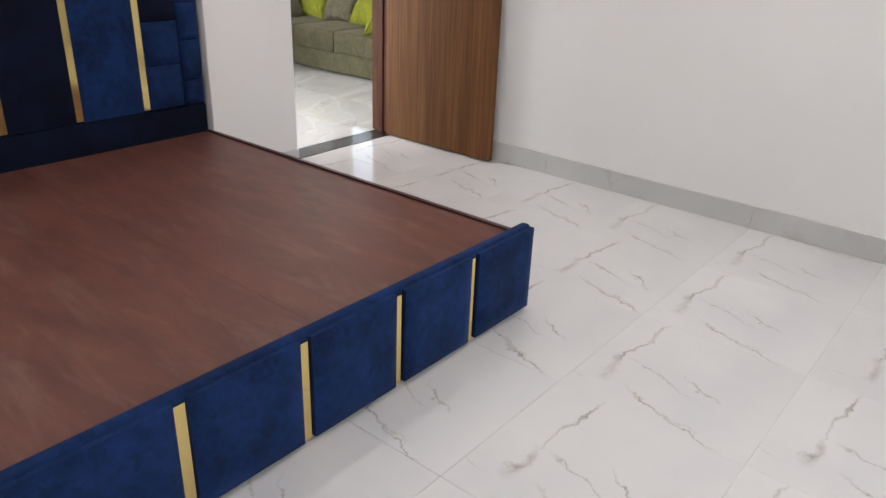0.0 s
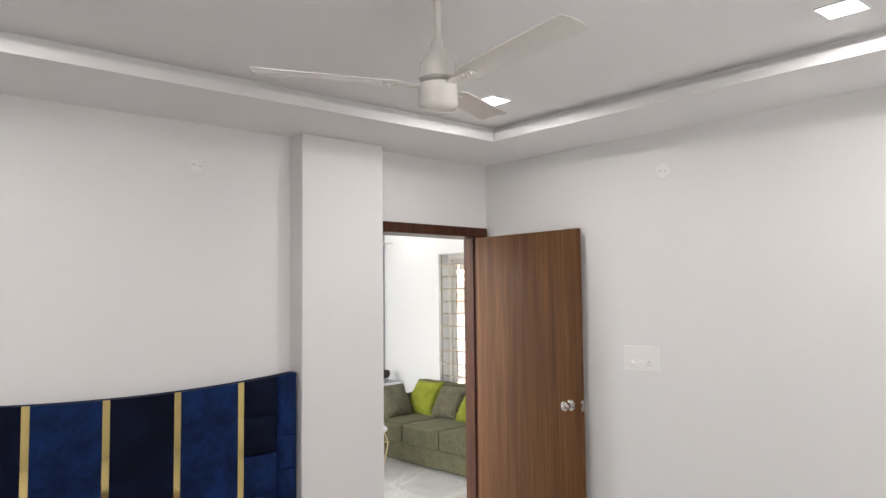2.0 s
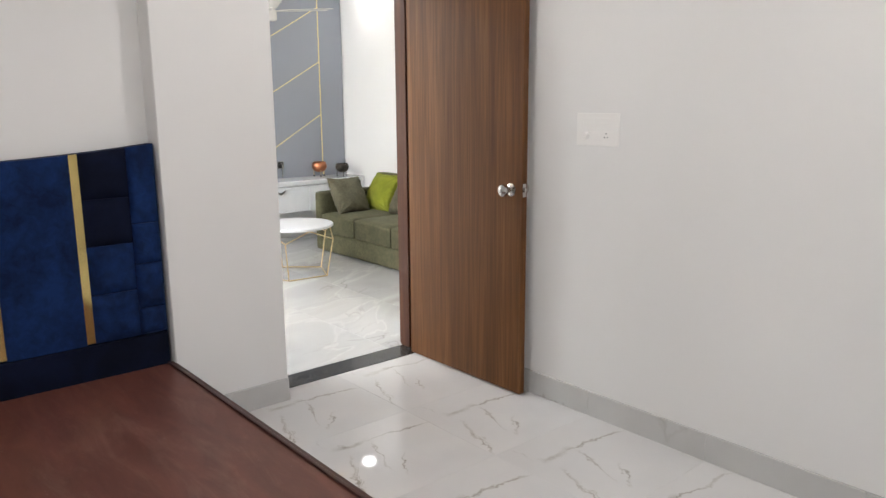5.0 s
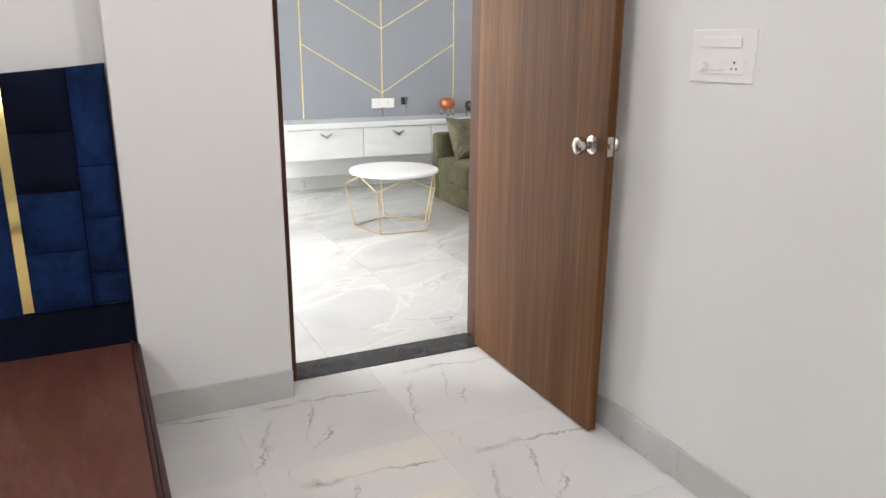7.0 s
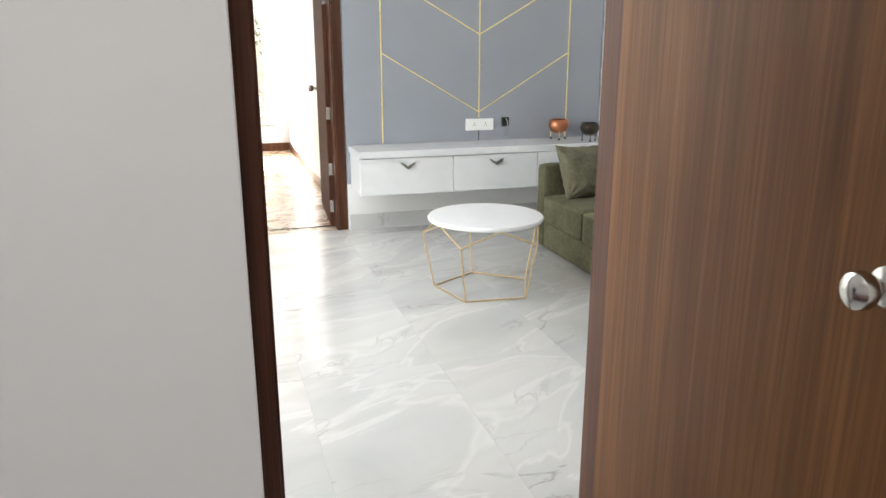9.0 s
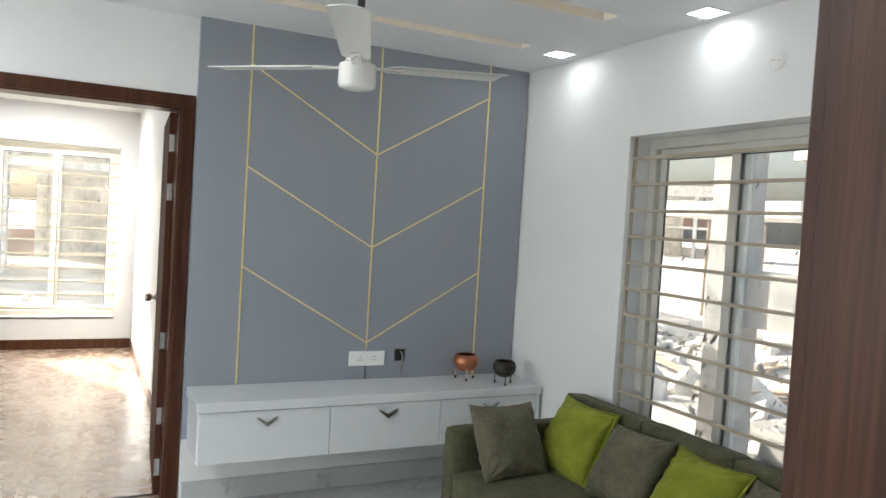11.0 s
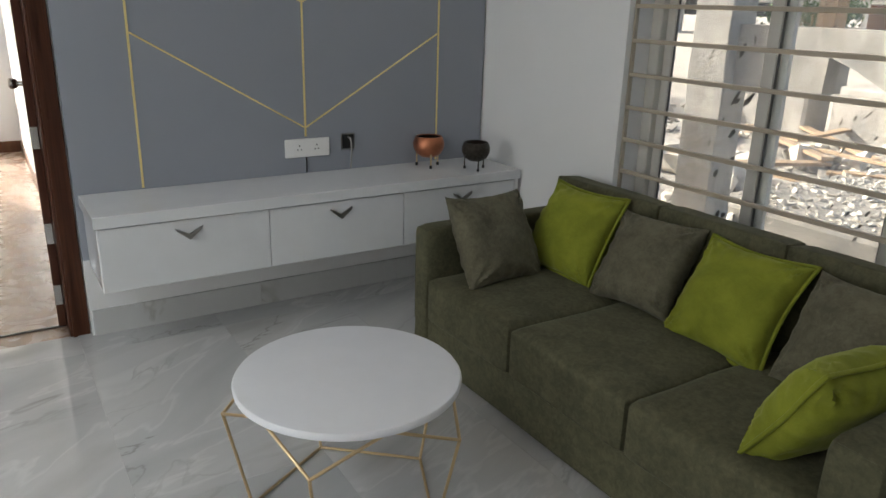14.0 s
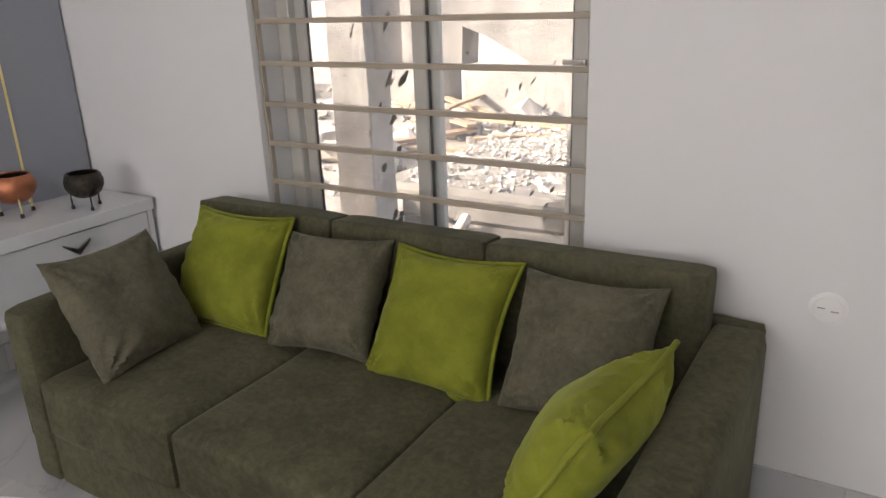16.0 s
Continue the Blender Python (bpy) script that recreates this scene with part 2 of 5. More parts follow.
def plywood():
    """Maroon laminated board, dusty and scuffed."""
    m = Mat("maroon_board", 0.42)
    v = m.coords("Object", (1.0, 3.5, 1.0))
    grain = m.noise(v, 3.0, 6, 0.6, 0.6)
    c = m.ramp(grain, [(0.3, (0.100, 0.033, 0.024)), (0.7, (0.160, 0.056, 0.040))])
    dust = m.noise(m.coords("Object", (0.9, 3.6, 1.0)), 2.6, 8, 0.75, 0.5)
    c = m.mix(m.node("ShaderNodeMapRange", Value=dust, i1=0.5, i2=0.74, i3=0.0, i4=0.34).outputs[0], c, (0.34, 0.23, 0.19))
    speck = m.noise(m.coords("Object", (1, 1, 1), (3.1, 1.7, 0)), 22, 4, 0.8)
    c = m.mix(m.node("ShaderNodeMapRange", Value=speck, i1=0.66, i2=0.76, i3=0.0, i4=0.35).outputs[0], c, (0.45, 0.36, 0.32))
    m.colour(c)
    m.rough(m.math("MULTIPLY_ADD", dust, 0.35, 0.28))
    m.bump(grain, 0.05, 0.002)
    return m.m


def granite():
    m = Mat("black_granite", 0.16)
    v = m.coords()
    c = m.ramp(m.noise(v, 170, 4, 0.7), [(0.35, (0.014, 0.014, 0.015)), (0.75, (0.038, 0.037, 0.038))])
    line = m.noise(v, 9, 6, 0.7, 2)
    k = m.node("ShaderNodeMapRange", Value=m.math("ABSOLUTE", m.math("SUBTRACT", line, 0.5)), i1=0.02, i2=0.0, i3=0.0, i4=0.5).outputs[0]
    m.colour(m.mix(k, c, (0.22, 0.21, 0.20)))
    return m.m


def brown_floor():
    """Brown wood-look floor, half covered with dried pale dust smears."""
    m = Mat("dusty_brown_floor", 0.25)
    v = m.coords("Object", (2.0, 12.0, 1.0))
    c = m.ramp(m.noise(v, 1.5, 5), [(0.3, (0.22, 0.135, 0.088)), (0.7, (0.32, 0.205, 0.135))])
    dust = m.noise(m.coords(), 5.0, 7, 0.7, 1.6)
    k = m.node("ShaderNodeMapRange", Value=dust, i1=0.42, i2=0.66, i3=0.18, i4=0.55).outputs[0]
    m.colour(m.mix(k, c, (0.42, 0.36, 0.31)))
    m.rough(m.math("MULTIPLY_ADD", dust, 0.35, 0.10))
    return m.m


def concrete(name, rgb=(0.37, 0.345, 0.31)):
    """Raw cast concrete: blotches, pale lime runs, pits and dark stains."""
    m = Mat(name, 0.9)
    v = m.coords()
    c = m.ramp(m.noise(v, 2.6, 8, 0.7), [(0.32, tuple(x * 0.62 for x in rgb)), (0.5, rgb), (0.68, tuple(min(0.85, x * 1.35) for x in rgb))])
    run = m.noise(m.coords("Object", (7, 7, 1.1)), 1.0, 6, 0.7)
    c = m.mix(m.node("ShaderNodeMapRange", Value=run, i1=0.52, i2=0.68, i3=0.0, i4=0.55).outputs[0], c, tuple(min(0.85, x * 1.6) for x in rgb))
    pits = m.noise(v, 24, 6, 0.75)
    c = m.mix(m.node("ShaderNodeMapRange", Value=pits, i1=0.58, i2=0.68, i3=0.0, i4=0.75).outputs[0], c, tuple(x * 0.35 for x in rgb))
    stain = m.noise(m.coords("Object", (9, 9, 2.2)), 1.0, 5, 0.7)
    c = m.mix(m.node("ShaderNodeMapRange", Value=stain, i1=0.64, i2=0.70, i3=0.0, i4=0.8).outputs[0], c, (0.06, 0.055, 0.05))
    m.colour(c)
    m.bump(pits, 0.6, 0.03)
    return m.m


def earth():
    m = Mat("dry_earth", 0.95)
    v = m.coords()
    c = m.ramp(m.noise(v, 0.7, 8, 0.7), [(0.3, (0.34, 0.31, 0.265)), (0.55, (0.50, 0.462, 0.405)), (0.75, (0.61, 0.572, 0.51))])
    m.colour(m.mix(m.node("ShaderNodeMapRange", Value=m.noise(v, 9, 5, 0.75), i1=0.5, i2=0.75, i3=0.0, i4=0.6).outputs[0], c, (0.17, 0.14, 0.11)))
    m.bump(m.noise(v, 6, 8, 0.75), 0.9, 0.08)
    return m.m


def glass(name, film_lo, film_hi):
    """Clear pane with an uneven film of building dust."""
    m = bpy.data.materials.new(name)
    m.use_nodes = True
    t = m.node_tree
    t.nodes.remove(t.nodes["Principled BSDF"])
    g = t.nodes.new("ShaderNodeBsdfGlass")
    g.inputs["Roughness"].default_value, g.inputs["IOR"].default_value = 0.0, 1.45
    g.inputs["Color"].default_value = (0.97, 0.98, 0.97, 1)
    film = t.nodes.new("ShaderNodeBsdfTranslucent")
    film.inputs["Color"].default_value = (0.80, 0.79, 0.76, 1)
    tc, nz, mr, mx = t.nodes.new("ShaderNodeTexCoord"), t.nodes.new("ShaderNodeTexNoise"), t.nodes.new("ShaderNodeMapRange"), t.nodes.new("ShaderNodeMixShader")
    nz.inputs["Scale"].default_value, nz.inputs["Detail"].default_value = 5.0, 6.0
    mr.inputs[1].default_value, mr.inputs[2].default_value, mr.inputs[3].default_value, mr.inputs[4].default_value = 0.3, 0.7, film_lo, film_hi
    t.links.new(tc.outputs["Object"], nz.inputs["Vector"])
    t.links.new(nz.outputs["Fac"], mr.inputs[0])
    t.links.new(mr.outputs[0], mx.inputs[0])
    t.links.new(g.outputs[0], mx.inputs[1])
    t.links.new(film.outputs[0], mx.inputs[2])
    t.links.new(mx.outputs[0], t.nodes["Material Output"].inputs[0])
    return m


WALL = paint("white_wall_paint", (0.80, 0.795, 0.785))
CEIL = paint("white_ceiling_paint", (0.82, 0.815, 0.81), 0.7)
GREY_WALL = paint("slate_grey_paint", (0.290, 0.306, 0.342), 0.36)
TILE_W, TILE_G, SKIRT = marble_white(), marble_grey(), skirting_marble()
GROUT = plain("tile_grout", (0.70, 0.69, 0.67), 0.6)
GRANITE = granite()
DOOR_WOOD = wood("walnut_laminate", (0.078, 0.030, 0.010), (0.150, 0.063, 0.021), (0.215, 0.099, 0.037), 0.42, 17.0, 0.8)
FRAME_WOOD = wood("stained_frame_wood", (0.040, 0.013, 0.007), (0.080, 0.028, 0.014), (0.12, 0.047, 0.023), 0.32)
MATT_WOOD = wood("matt_stained_wood", (0.040, 0.013, 0.007), (0.080, 0.028, 0.014), (0.12, 0.047, 0.023), 0.85)
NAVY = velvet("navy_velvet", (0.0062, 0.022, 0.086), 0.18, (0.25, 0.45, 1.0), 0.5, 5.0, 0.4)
# same navy velvet; the darker look of its nap is put into the colour
NAVY_DARK_NAP = velvet("navy_velvet_dark_nap", (0.0028, 0.0055, 0.020), 0.05, (0.2, 0.35, 0.9), 0.4, 5.0, 0.15)
SUEDE = velvet("olive_suede", (0.099, 0.094, 0.055), 0.12, (0.8, 0.78, 0.6), 0.30, 9, 0.6)
TAUPE = velvet("taupe_suede", (0.128, 0.117, 0.078), 0.18, (0.85, 0.8, 0.65), 0.28, 10, 0.5)
LIME = velvet("lime_velvet", (0.222, 0.242, 0.026), 0.25, (0.9, 0.95, 0.45), 0.20, 6, 0.3)
GOLD = plain("gold_mirror", (0.80, 0.63, 0.26), 0.09, 1.0, 0.03)
GOLD_TRIM = plain("brass_trim", (0.90, 0.74, 0.34), 0.42, 0.6, 0.05)
GOLD_ROD = plain("satin_brass", (0.66, 0.50, 0.29), 0.34, 1.0, 0.06)
BOARD = plywood()
BOARD_EDGE = plain("dark_maroon_edge", (0.05, 0.016, 0.013), 0.4, 0, 0.2)
SIDE_PANEL = plain("pale_grey_laminate", (0.33, 0.315, 0.30), 0.4, 0, 0.08)
WHITE_GLOSS = plain("white_gloss_laminate", (0.72, 0.73, 0.74), 0.06, 0, 0.02)
TABLE_WHITE = plain("white_satin_lacquer", (0.76, 0.765, 0.79), 0.3, 0, 0.02)
PLASTIC = plain("white_plastic", (0.84, 0.83, 0.81), 0.32, 0, 0.02)
DARK = plain("black_plastic", (0.012, 0.012, 0.012), 0.5)
FAN_PAINT = plain("ivory_enamel", (0.74, 0.72, 0.68), 0.22, 0, 0.02)
STEEL = plain("brushed_steel", (0.62, 0.60, 0.57), 0.22, 1.0, 0.05)
HANDLE = plain("pewter_metal", (0.36, 0.35, 0.33), 0.3, 1.0, 0.05)
UPVC = plain("grey_beige_upvc", (0.56, 0.54, 0.49), 0.4, 0, 0.05)
UPVC_W = plain("cream_upvc", (0.80, 0.77, 0.69), 0.4, 0, 0.05)
BAR_PAINT = plain("beige_enamel", (0.40, 0.34, 0.26), 0.45, 0, 0.08)
BAR_CREAM = plain("cream_enamel", (0.52, 0.46, 0.35), 0.45, 0, 0.06)
GASKET = plain("dark_gasket", (0.09, 0.085, 0.08), 0.6)
COPPER = plain("hammered_copper", (0.46, 0.18, 0.095), 0.3, 1.0, 0.12, 40, 0.6)
IRON = plain("dark_bronze", (0.06, 0.052, 0.042), 0.4, 0.9, 0.4, 60, 0.8)
COPPER_IN = plain("dark_bowl_inside", (0.03, 0.018, 0.013), 0.5, 0.3)
BROWN_FLOOR = brown_floor()
BROWN_SKIRT = wood("brown_skirting", (0.07, 0.025, 0.012), (0.13, 0.052, 0.025), (0.2, 0.09, 0.045))
CONCRETE = concrete("raw_concrete")
CONCRETE_PALE = concrete("pale_concrete", (0.62, 0.59, 0.54))
# for dark stones, and for the slab that imitates shade on the ground
CONCRETE_DARK = concrete("dark_concrete", (0.24, 0.22, 0.19))
BRICK = plain("red_brick", (0.33, 0.17, 0.11), 0.9, 0, 0.3, 30)
TIMBER = plain("rough_timber", (0.34, 0.24, 0.15), 0.85, 0, 0.3, 12)
EARTH = earth()
STAIN = plain("dried_splash", (0.16, 0.155, 0.14), 0.9, 0, 0.3, 60)
RUBBLE = plain("broken_concrete", (0.56, 0.52, 0.45), 0.95, 0, 0.4, 5, 0.5)
LEAF = plain("green_leaf", (0.07, 0.12, 0.035), 0.6, 0, 0.35, 20)
GLASS, GLASS_CLEAN = glass("dusty_window_glass", 0.05, 0.18), glass("window_glass", 0.01, 0.045)
LED = emitter("led_panel_glow", (1.0, 0.98, 0.97), 3.0)
LED_WARM = emitter("warm_strip_glow", (1.0, 0.60, 0.10), 0.7)


# ---- building helpers ----
def box(bm, lo, hi, bevel=0.0, seg=2):
    """A box between two corners, its edges rounded by bevel."""
    g = bmesh.ops.create_cube(bm, size=1.0)
    vs = g["verts"]
    c = [(a + b) / 2 for a, b in zip(lo, hi)]
    s = [b - a for a, b in zip(lo, hi)]
    for v in vs:
        v.co = Vector((c[0] + v.co.x * s[0], c[1] + v.co.y * s[1], c[2] + v.co.z * s[2]))
    if bevel:
        es = list({e for v in vs for e in v.link_edges})
        bmesh.ops.bevel(bm, geom=es, offset=min(bevel, min(s) * 0.49), segments=seg, profile=0.5, affect="EDGES")
    return bm


def boxes(*items, bevel=0.0, seg=2):
    bm = bmesh.new()
    for lo, hi in items:
        one = box(bmesh.new(), lo, hi, bevel, seg)
        me = bpy.data.meshes.new("tmp")
        one.to_mesh(me)
        one.free()
        bm.from_mesh(me)
        bpy.data.meshes.remove(me)
    return bm


def lathe(profile, seg=24, centre=(0, 0)):
    """A turned solid about z from (radius, z) pairs."""
    bm = bmesh.new()
    rings = []
    for r, z in profile:
        if r < 1e-5:
            rings.append([bm.verts.new((centre[0], centre[1], z))])
        else:
            rings.append([bm.verts.new((centre[0] + r * math.cos(2 * math.pi * k / seg), centre[1] + r * math.sin(2 * math.pi * k / seg), z)) for k in range(seg)])
    for a, b in zip(rings, rings[1:]):
        for k in range(seg):
            k2 = (k + 1) % seg
            if len(a) == 1 and len(b) > 1:
                bm.faces.new((a[0], b[k2], b[k]))
            elif len(b) == 1 and len(a) > 1:
                bm.faces.new((a[k], a[k2], b[0]))
            elif len(a) > 1:
                bm.faces.new((a[k], a[k2], b[k2], b[k]))
    bmesh.ops.recalc_face_normals(bm, faces=bm.faces)
    return bm


def rod(bm, a, b, r=0.004, seg=8):
    """A round bar from a to b."""
    a, b = Vector(a), Vector(b)
    d = b - a
    m = Matrix.Translation((a + b) / 2) @ d.to_track_quat("Z", "Y").to_matrix().to_4x4()
    bmesh.ops.create_cone(bm, cap_ends=True, segments=seg, radius1=r, radius2=r, depth=d.length, matrix=m)
    return bm


def sweep(points, r=0.004, seg=8, closed=False):
    """A tube along points."""
    bm = bmesh.new()
    pts = [Vector(p) for p in points]
    n = len(pts)
    rings = []
    for k, p in enumerate(pts):
        t = (pts[(k + 1) % n] - pts[k - 1]) if closed else (pts[min(k + 1, n - 1)] - pts[max(k - 1, 0)])
        q = t.to_track_quat("Z", "Y")
        rings.append([bm.verts.new(p + q @ Vector((r * math.cos(2 * math.pi * j / seg), r * math.sin(2 * math.pi * j / seg), 0))) for j in range(seg)])
    for k in range(n if closed else n - 1):
        a, b = rings[k], rings[(k + 1) % n]
        shift = min(range(seg), key=lambda s: (a[0].co - b[s].co).length)
        for j in range(seg):
            bm.faces.new((a[j], a[(j + 1) % seg], b[(j + 1 + shift) % seg], b[(j + shift) % seg]))
    bmesh.ops.recalc_face_normals(bm, faces=bm.faces)
    return bm


def link(name, bm, material, smooth=False):
    me = bpy.data.meshes.new(name)
    bm.to_mesh(me)
    bm.free()
    me.materials.append(material)
    if smooth:
        me.shade_smooth()
        me.set_sharp_from_angle(angle=radians(48))
    return new(name, me)


def part(name, bm, material, parent, label="", smooth=False):
    """One mesh under a thing or under a part."""
    ob = link(name, bm, material, smooth)
    ob.parent = parent
    ob.matrix_parent_inverse = Matrix.Identity(4)
    if label:
        tagged(ob, label)
    return ob


def thing(name, label, category, group="", at=None):
    ob = new(name)
    ob.empty_display_size = 0.1
    if at is not None:
        ob.matrix_world = at
    return tagged(ob, label, category, group)


def structure(name, bm, material, label, category, smooth=False):
    return tagged(link(name, bm, material, smooth), label, category, kind="structure")


def wall_pieces(axis, a, b, lo, hi, z0, z1, holes=()):
    """Boxes of a wall of thickness a..b on the axis, from lo to hi along the other, with holes (lo, hi, z0, z1)."""
    out = []

    def put(p, q, r, s):
        if q - p > 1e-4 and s - r > 1e-4:
            out.append(((a, p, r), (b, q, s)) if axis == "x" else ((p, a, r), (q, b, s)))

    at = lo
    for h0, h1, r, s in sorted(holes):
        put(at, h0, z0, z1)
        put(h0, h1, z0, r)
        put(h0, h1, s, z1)
        at = h1
    put(at, hi, z0, z1)
    return out


# ---- shell of the three rooms ----
XW, XL = -3.15, -3.325          # bedroom and living faces of the wall between
YB = 4.245                     # bedroom side wall
XT, XG = -7.24, -7.20          # living wall with the second door; face of the grey panel
YW = 6.335                     # living window wall
XF, YF = -12.15, 4.19          # far room: window wall and side wall
BX1, BY0, LY0, FY0 = 1.9, -1.3, -0.8, 0.4

structure("wall_headboard", boxes(*wall_pieces("x", XL, XW, BY0 - 0.15, YW + 0.2, 0, 2.95, [(3.242, YB, 0, 2.21)])), WALL,
          "white painted wall between bedroom and living room", "wall")
structure("wall_bedroom_side", boxes(((XW, YB, 0), (BX1, YB + 0.15, 2.95))), WALL, "plain white painted bedroom wall", "wall")
structure("wall_bedroom_back", boxes(((XW, BY0 - 0.15, 0), (BX1, BY0, 2.95))), WALL, "plain white painted bedroom wall", "wall")
# unseen window, assumed here so that daylight brightens the bedroom
BWIN = (1.0, 2.6, 0.75, 2.25)
structure("wall_bedroom_end", boxes(*wall_pieces("x", BX1, BX1 + 0.24, BY0 - 0.15, YB + 0.15, 0, 2.95, [BWIN])), WALL, "white painted bedroom wall with an assumed, unseen window", "wall")
structure("column", boxes(((XW, 2.684, 0), (-3.018, 3.242, BED_Z)), bevel=0.004, seg=1), WALL, "white painted column standing proud of the wall", "column")
structure("wall_living_door", boxes(*wall_pieces("x", XT - 0.15, XT, LY0 - 0.15, YW + 0.2, 0, 2.95, [(3.04, 4.155, 0, 2.315)])), WALL,
          "white wall with the doorway to the far room", "wall")
structure("wall_grey_panel", boxes(((XT, 4.16, 0.37), (XG, YW - 0.010, LIVING_Z))), GREY_WALL, "slate grey feature wall with brass inlay", "wall")
structure("wall_below_cabinet", boxes(((XT, 4.16, 0), (XG, YW, 0.37))), WALL, "white painted strip of wall below the cabinet", "wall")
WIN = (-6.122, -4.852, 0.50, 2.235)
structure("wall_window", boxes(*wall_pieces("y", YW, YW + 0.24, XT, XL, 0, 2.95, [WIN])), WALL, "white wall with the barred window", "wall")
# unseen window, added to light the sofa side of the living room
LWIN = (-6.45, -3.95, 0.80, 2.30)
structure("wall_living_back", boxes(*wall_pieces("y", LY0 - 0.24, LY0, XT, XL, 0, 2.95, [LWIN])), WALL, "white living room wall with an added, unseen window", "wall")
FWIN = (2.72, 4.0, 0.36, 2.31)
structure("wall_far_window", boxes(*wall_pieces("x", XF - 0.24, XF, FY0 - 0.15, YF + 0.15, 0, 2.95, [FWIN])), WALL, "white wall with a sunlit barred window", "wall")
structure("wall_far_side", boxes(((XF, YF, 0), (XT - 0.15, YF + 0.15, 2.95))), WALL, "white wall with sun falling on it", "wall")
structure("wall_far_back", boxes(((XF, FY0 - 0.15, 0), (XT - 0.15, FY0, 2.95))), WALL, "plain white wall of the far room", "wall")

# bedroom ceiling: dropped border with an upturned lip round a raised tray
TX0, TX1, TY0, TY1 = -2.51, -0.06, 0.60, 3.69
border = boxes(((XW, BY0, BED_Z), (TX0, YB, BED_Z + 0.015)), ((TX1, BY0, BED_Z), (BX1, YB, BED_Z + 0.015)),
               ((TX0, BY0, BED_Z), (TX1, TY0, BED_Z + 0.015)), ((TX0, TY1, BED_Z), (TX1, YB, BED_Z + 0.015)),
               ((TX0 - 0.012, TY0 - 0.012, BED_Z + 0.015), (TX0, TY1 + 0.012, BED_Z + 0.050)), ((TX1, TY0 - 0.012, BED_Z + 0.015), (TX1 + 0.012, TY1 + 0.012, BED_Z + 0.050)),
               ((TX0, TY0 - 0.012, BED_Z + 0.015), (TX1, TY0, BED_Z + 0.050)), ((TX0, TY1, BED_Z + 0.015), (TX1, TY1 + 0.012, BED_Z + 0.050)),
               ((TX0 - 0.050, TY0 - 0.050, BED_Z + 0.016), (TX0 - 0.042, TY1 + 0.050, TRAY_Z)), ((TX1 + 0.042, TY0 - 0.050, BED_Z + 0.016), (TX1 + 0.050, TY1 + 0.050, TRAY_Z)),
               ((TX0 - 0.042, TY0 - 0.050, BED_Z + 0.016), (TX1 + 0.042, TY0 - 0.042, TRAY_Z)), ((TX0 - 0.042, TY1 + 0.042, BED_Z + 0.016), (TX1 + 0.042, TY1 + 0.050, TRAY_Z)),
               ((XW, BY0, TRAY_Z), (BX1, YB, TRAY_Z + 0.1)))
structure("ceiling_bedroom", border, CEIL, "white false ceiling with a raised lit tray", "ceiling")

# living ceiling: flat board with three long light slots
SLOTS = [(-6.67, -6.55), (-5.90, -5.78), (-5.15, -5.01)]
SY0, SY1 = 2.45, 5.92
lc, at = [], XT
for s0, s1 in SLOTS:
    lc += [((at, LY0, LIVING_Z), (s0, YW, LIVING_Z + 0.045)), ((s0, LY0, LIVING_Z), (s1, SY0, LIVING_Z + 0.045)), ((s0, SY1, LIVING_Z), (s1, YW, LIVING_Z + 0.045))]
    at = s1
lc += [((at, LY0, LIVING_Z), (XL, YW, LIVING_Z + 0.045)), ((XT, LY0, LIVING_Z + 0.1), (XL, YW, LIVING_Z + 0.19))]
structure("ceiling_living", boxes(*lc), CEIL, "white false ceiling with three long light slots", "ceiling")
for s0, s1 in SLOTS:
    strip = thing("slot_light", "long warm yellow strip light sunk in the ceiling", "strip light", "ceiling strip lights")
    part("led_strip", boxes(((s0 - 0.03, SY0 + 0.02, LIVING_Z + 0.047), (s0 - 0.004, SY1 - 0.02, LIVING_Z + 0.072))), LED_WARM, strip, "glowing yellow strip")
    part("channel", boxes(((s0 - 0.05, SY0 + 0.01, LIVING_Z + 0.046), (s0 - 0.032, SY1 - 0.01, LIVING_Z + 0.1))), CEIL, strip)
structure("ceiling_far_room", boxes(((XF, FY0, FAR_Z), (XT - 0.15, YF, FAR_Z + 0.1))), CEIL, "plain white ceiling", "ceiling")
structure("roof_slab", boxes(((XF - 0.6, -1.9, 2.96), (BX1 + 0.5, YW + 0.25, 3.15))), CONCRETE_PALE, "concrete roof slab", "roof")


def downlight(x, y, z, group):
    d = thing("downlight", "small square white recessed LED ceiling light, lit", "ceiling light", group, pose(x, y, z))
    s, w = 0.066, 0.005
    part("frame", boxes(((-s - w, -s - w, -0.006), (s + w, -s, 0.0)), ((-s - w, s, -0.006), (s + w, s + w, 0.0)),
                        ((-s - w, -s, -0.006), (-s, s, 0.0)), ((s, -s, -0.006), (s + w, s, 0.0))), PLASTIC, d)
    part("diffuser", boxes(((-s, -s, -0.004), (s, s, 0.0))), LED, d, "glowing white diffuser")


for x, y in BED_SPOTS:
    downlight(x, y, TRAY_Z, "bedroom downlights")
# also draws a fitting at each of the four added fill lamps
for x, y in LIVING_SPOTS_AND_FILL:
    downlight(x, y, LIVING_Z, "living room downlights")
for x, y in FAR_SPOTS:
    downlight(x, y, FAR_Z, "far room downlights")


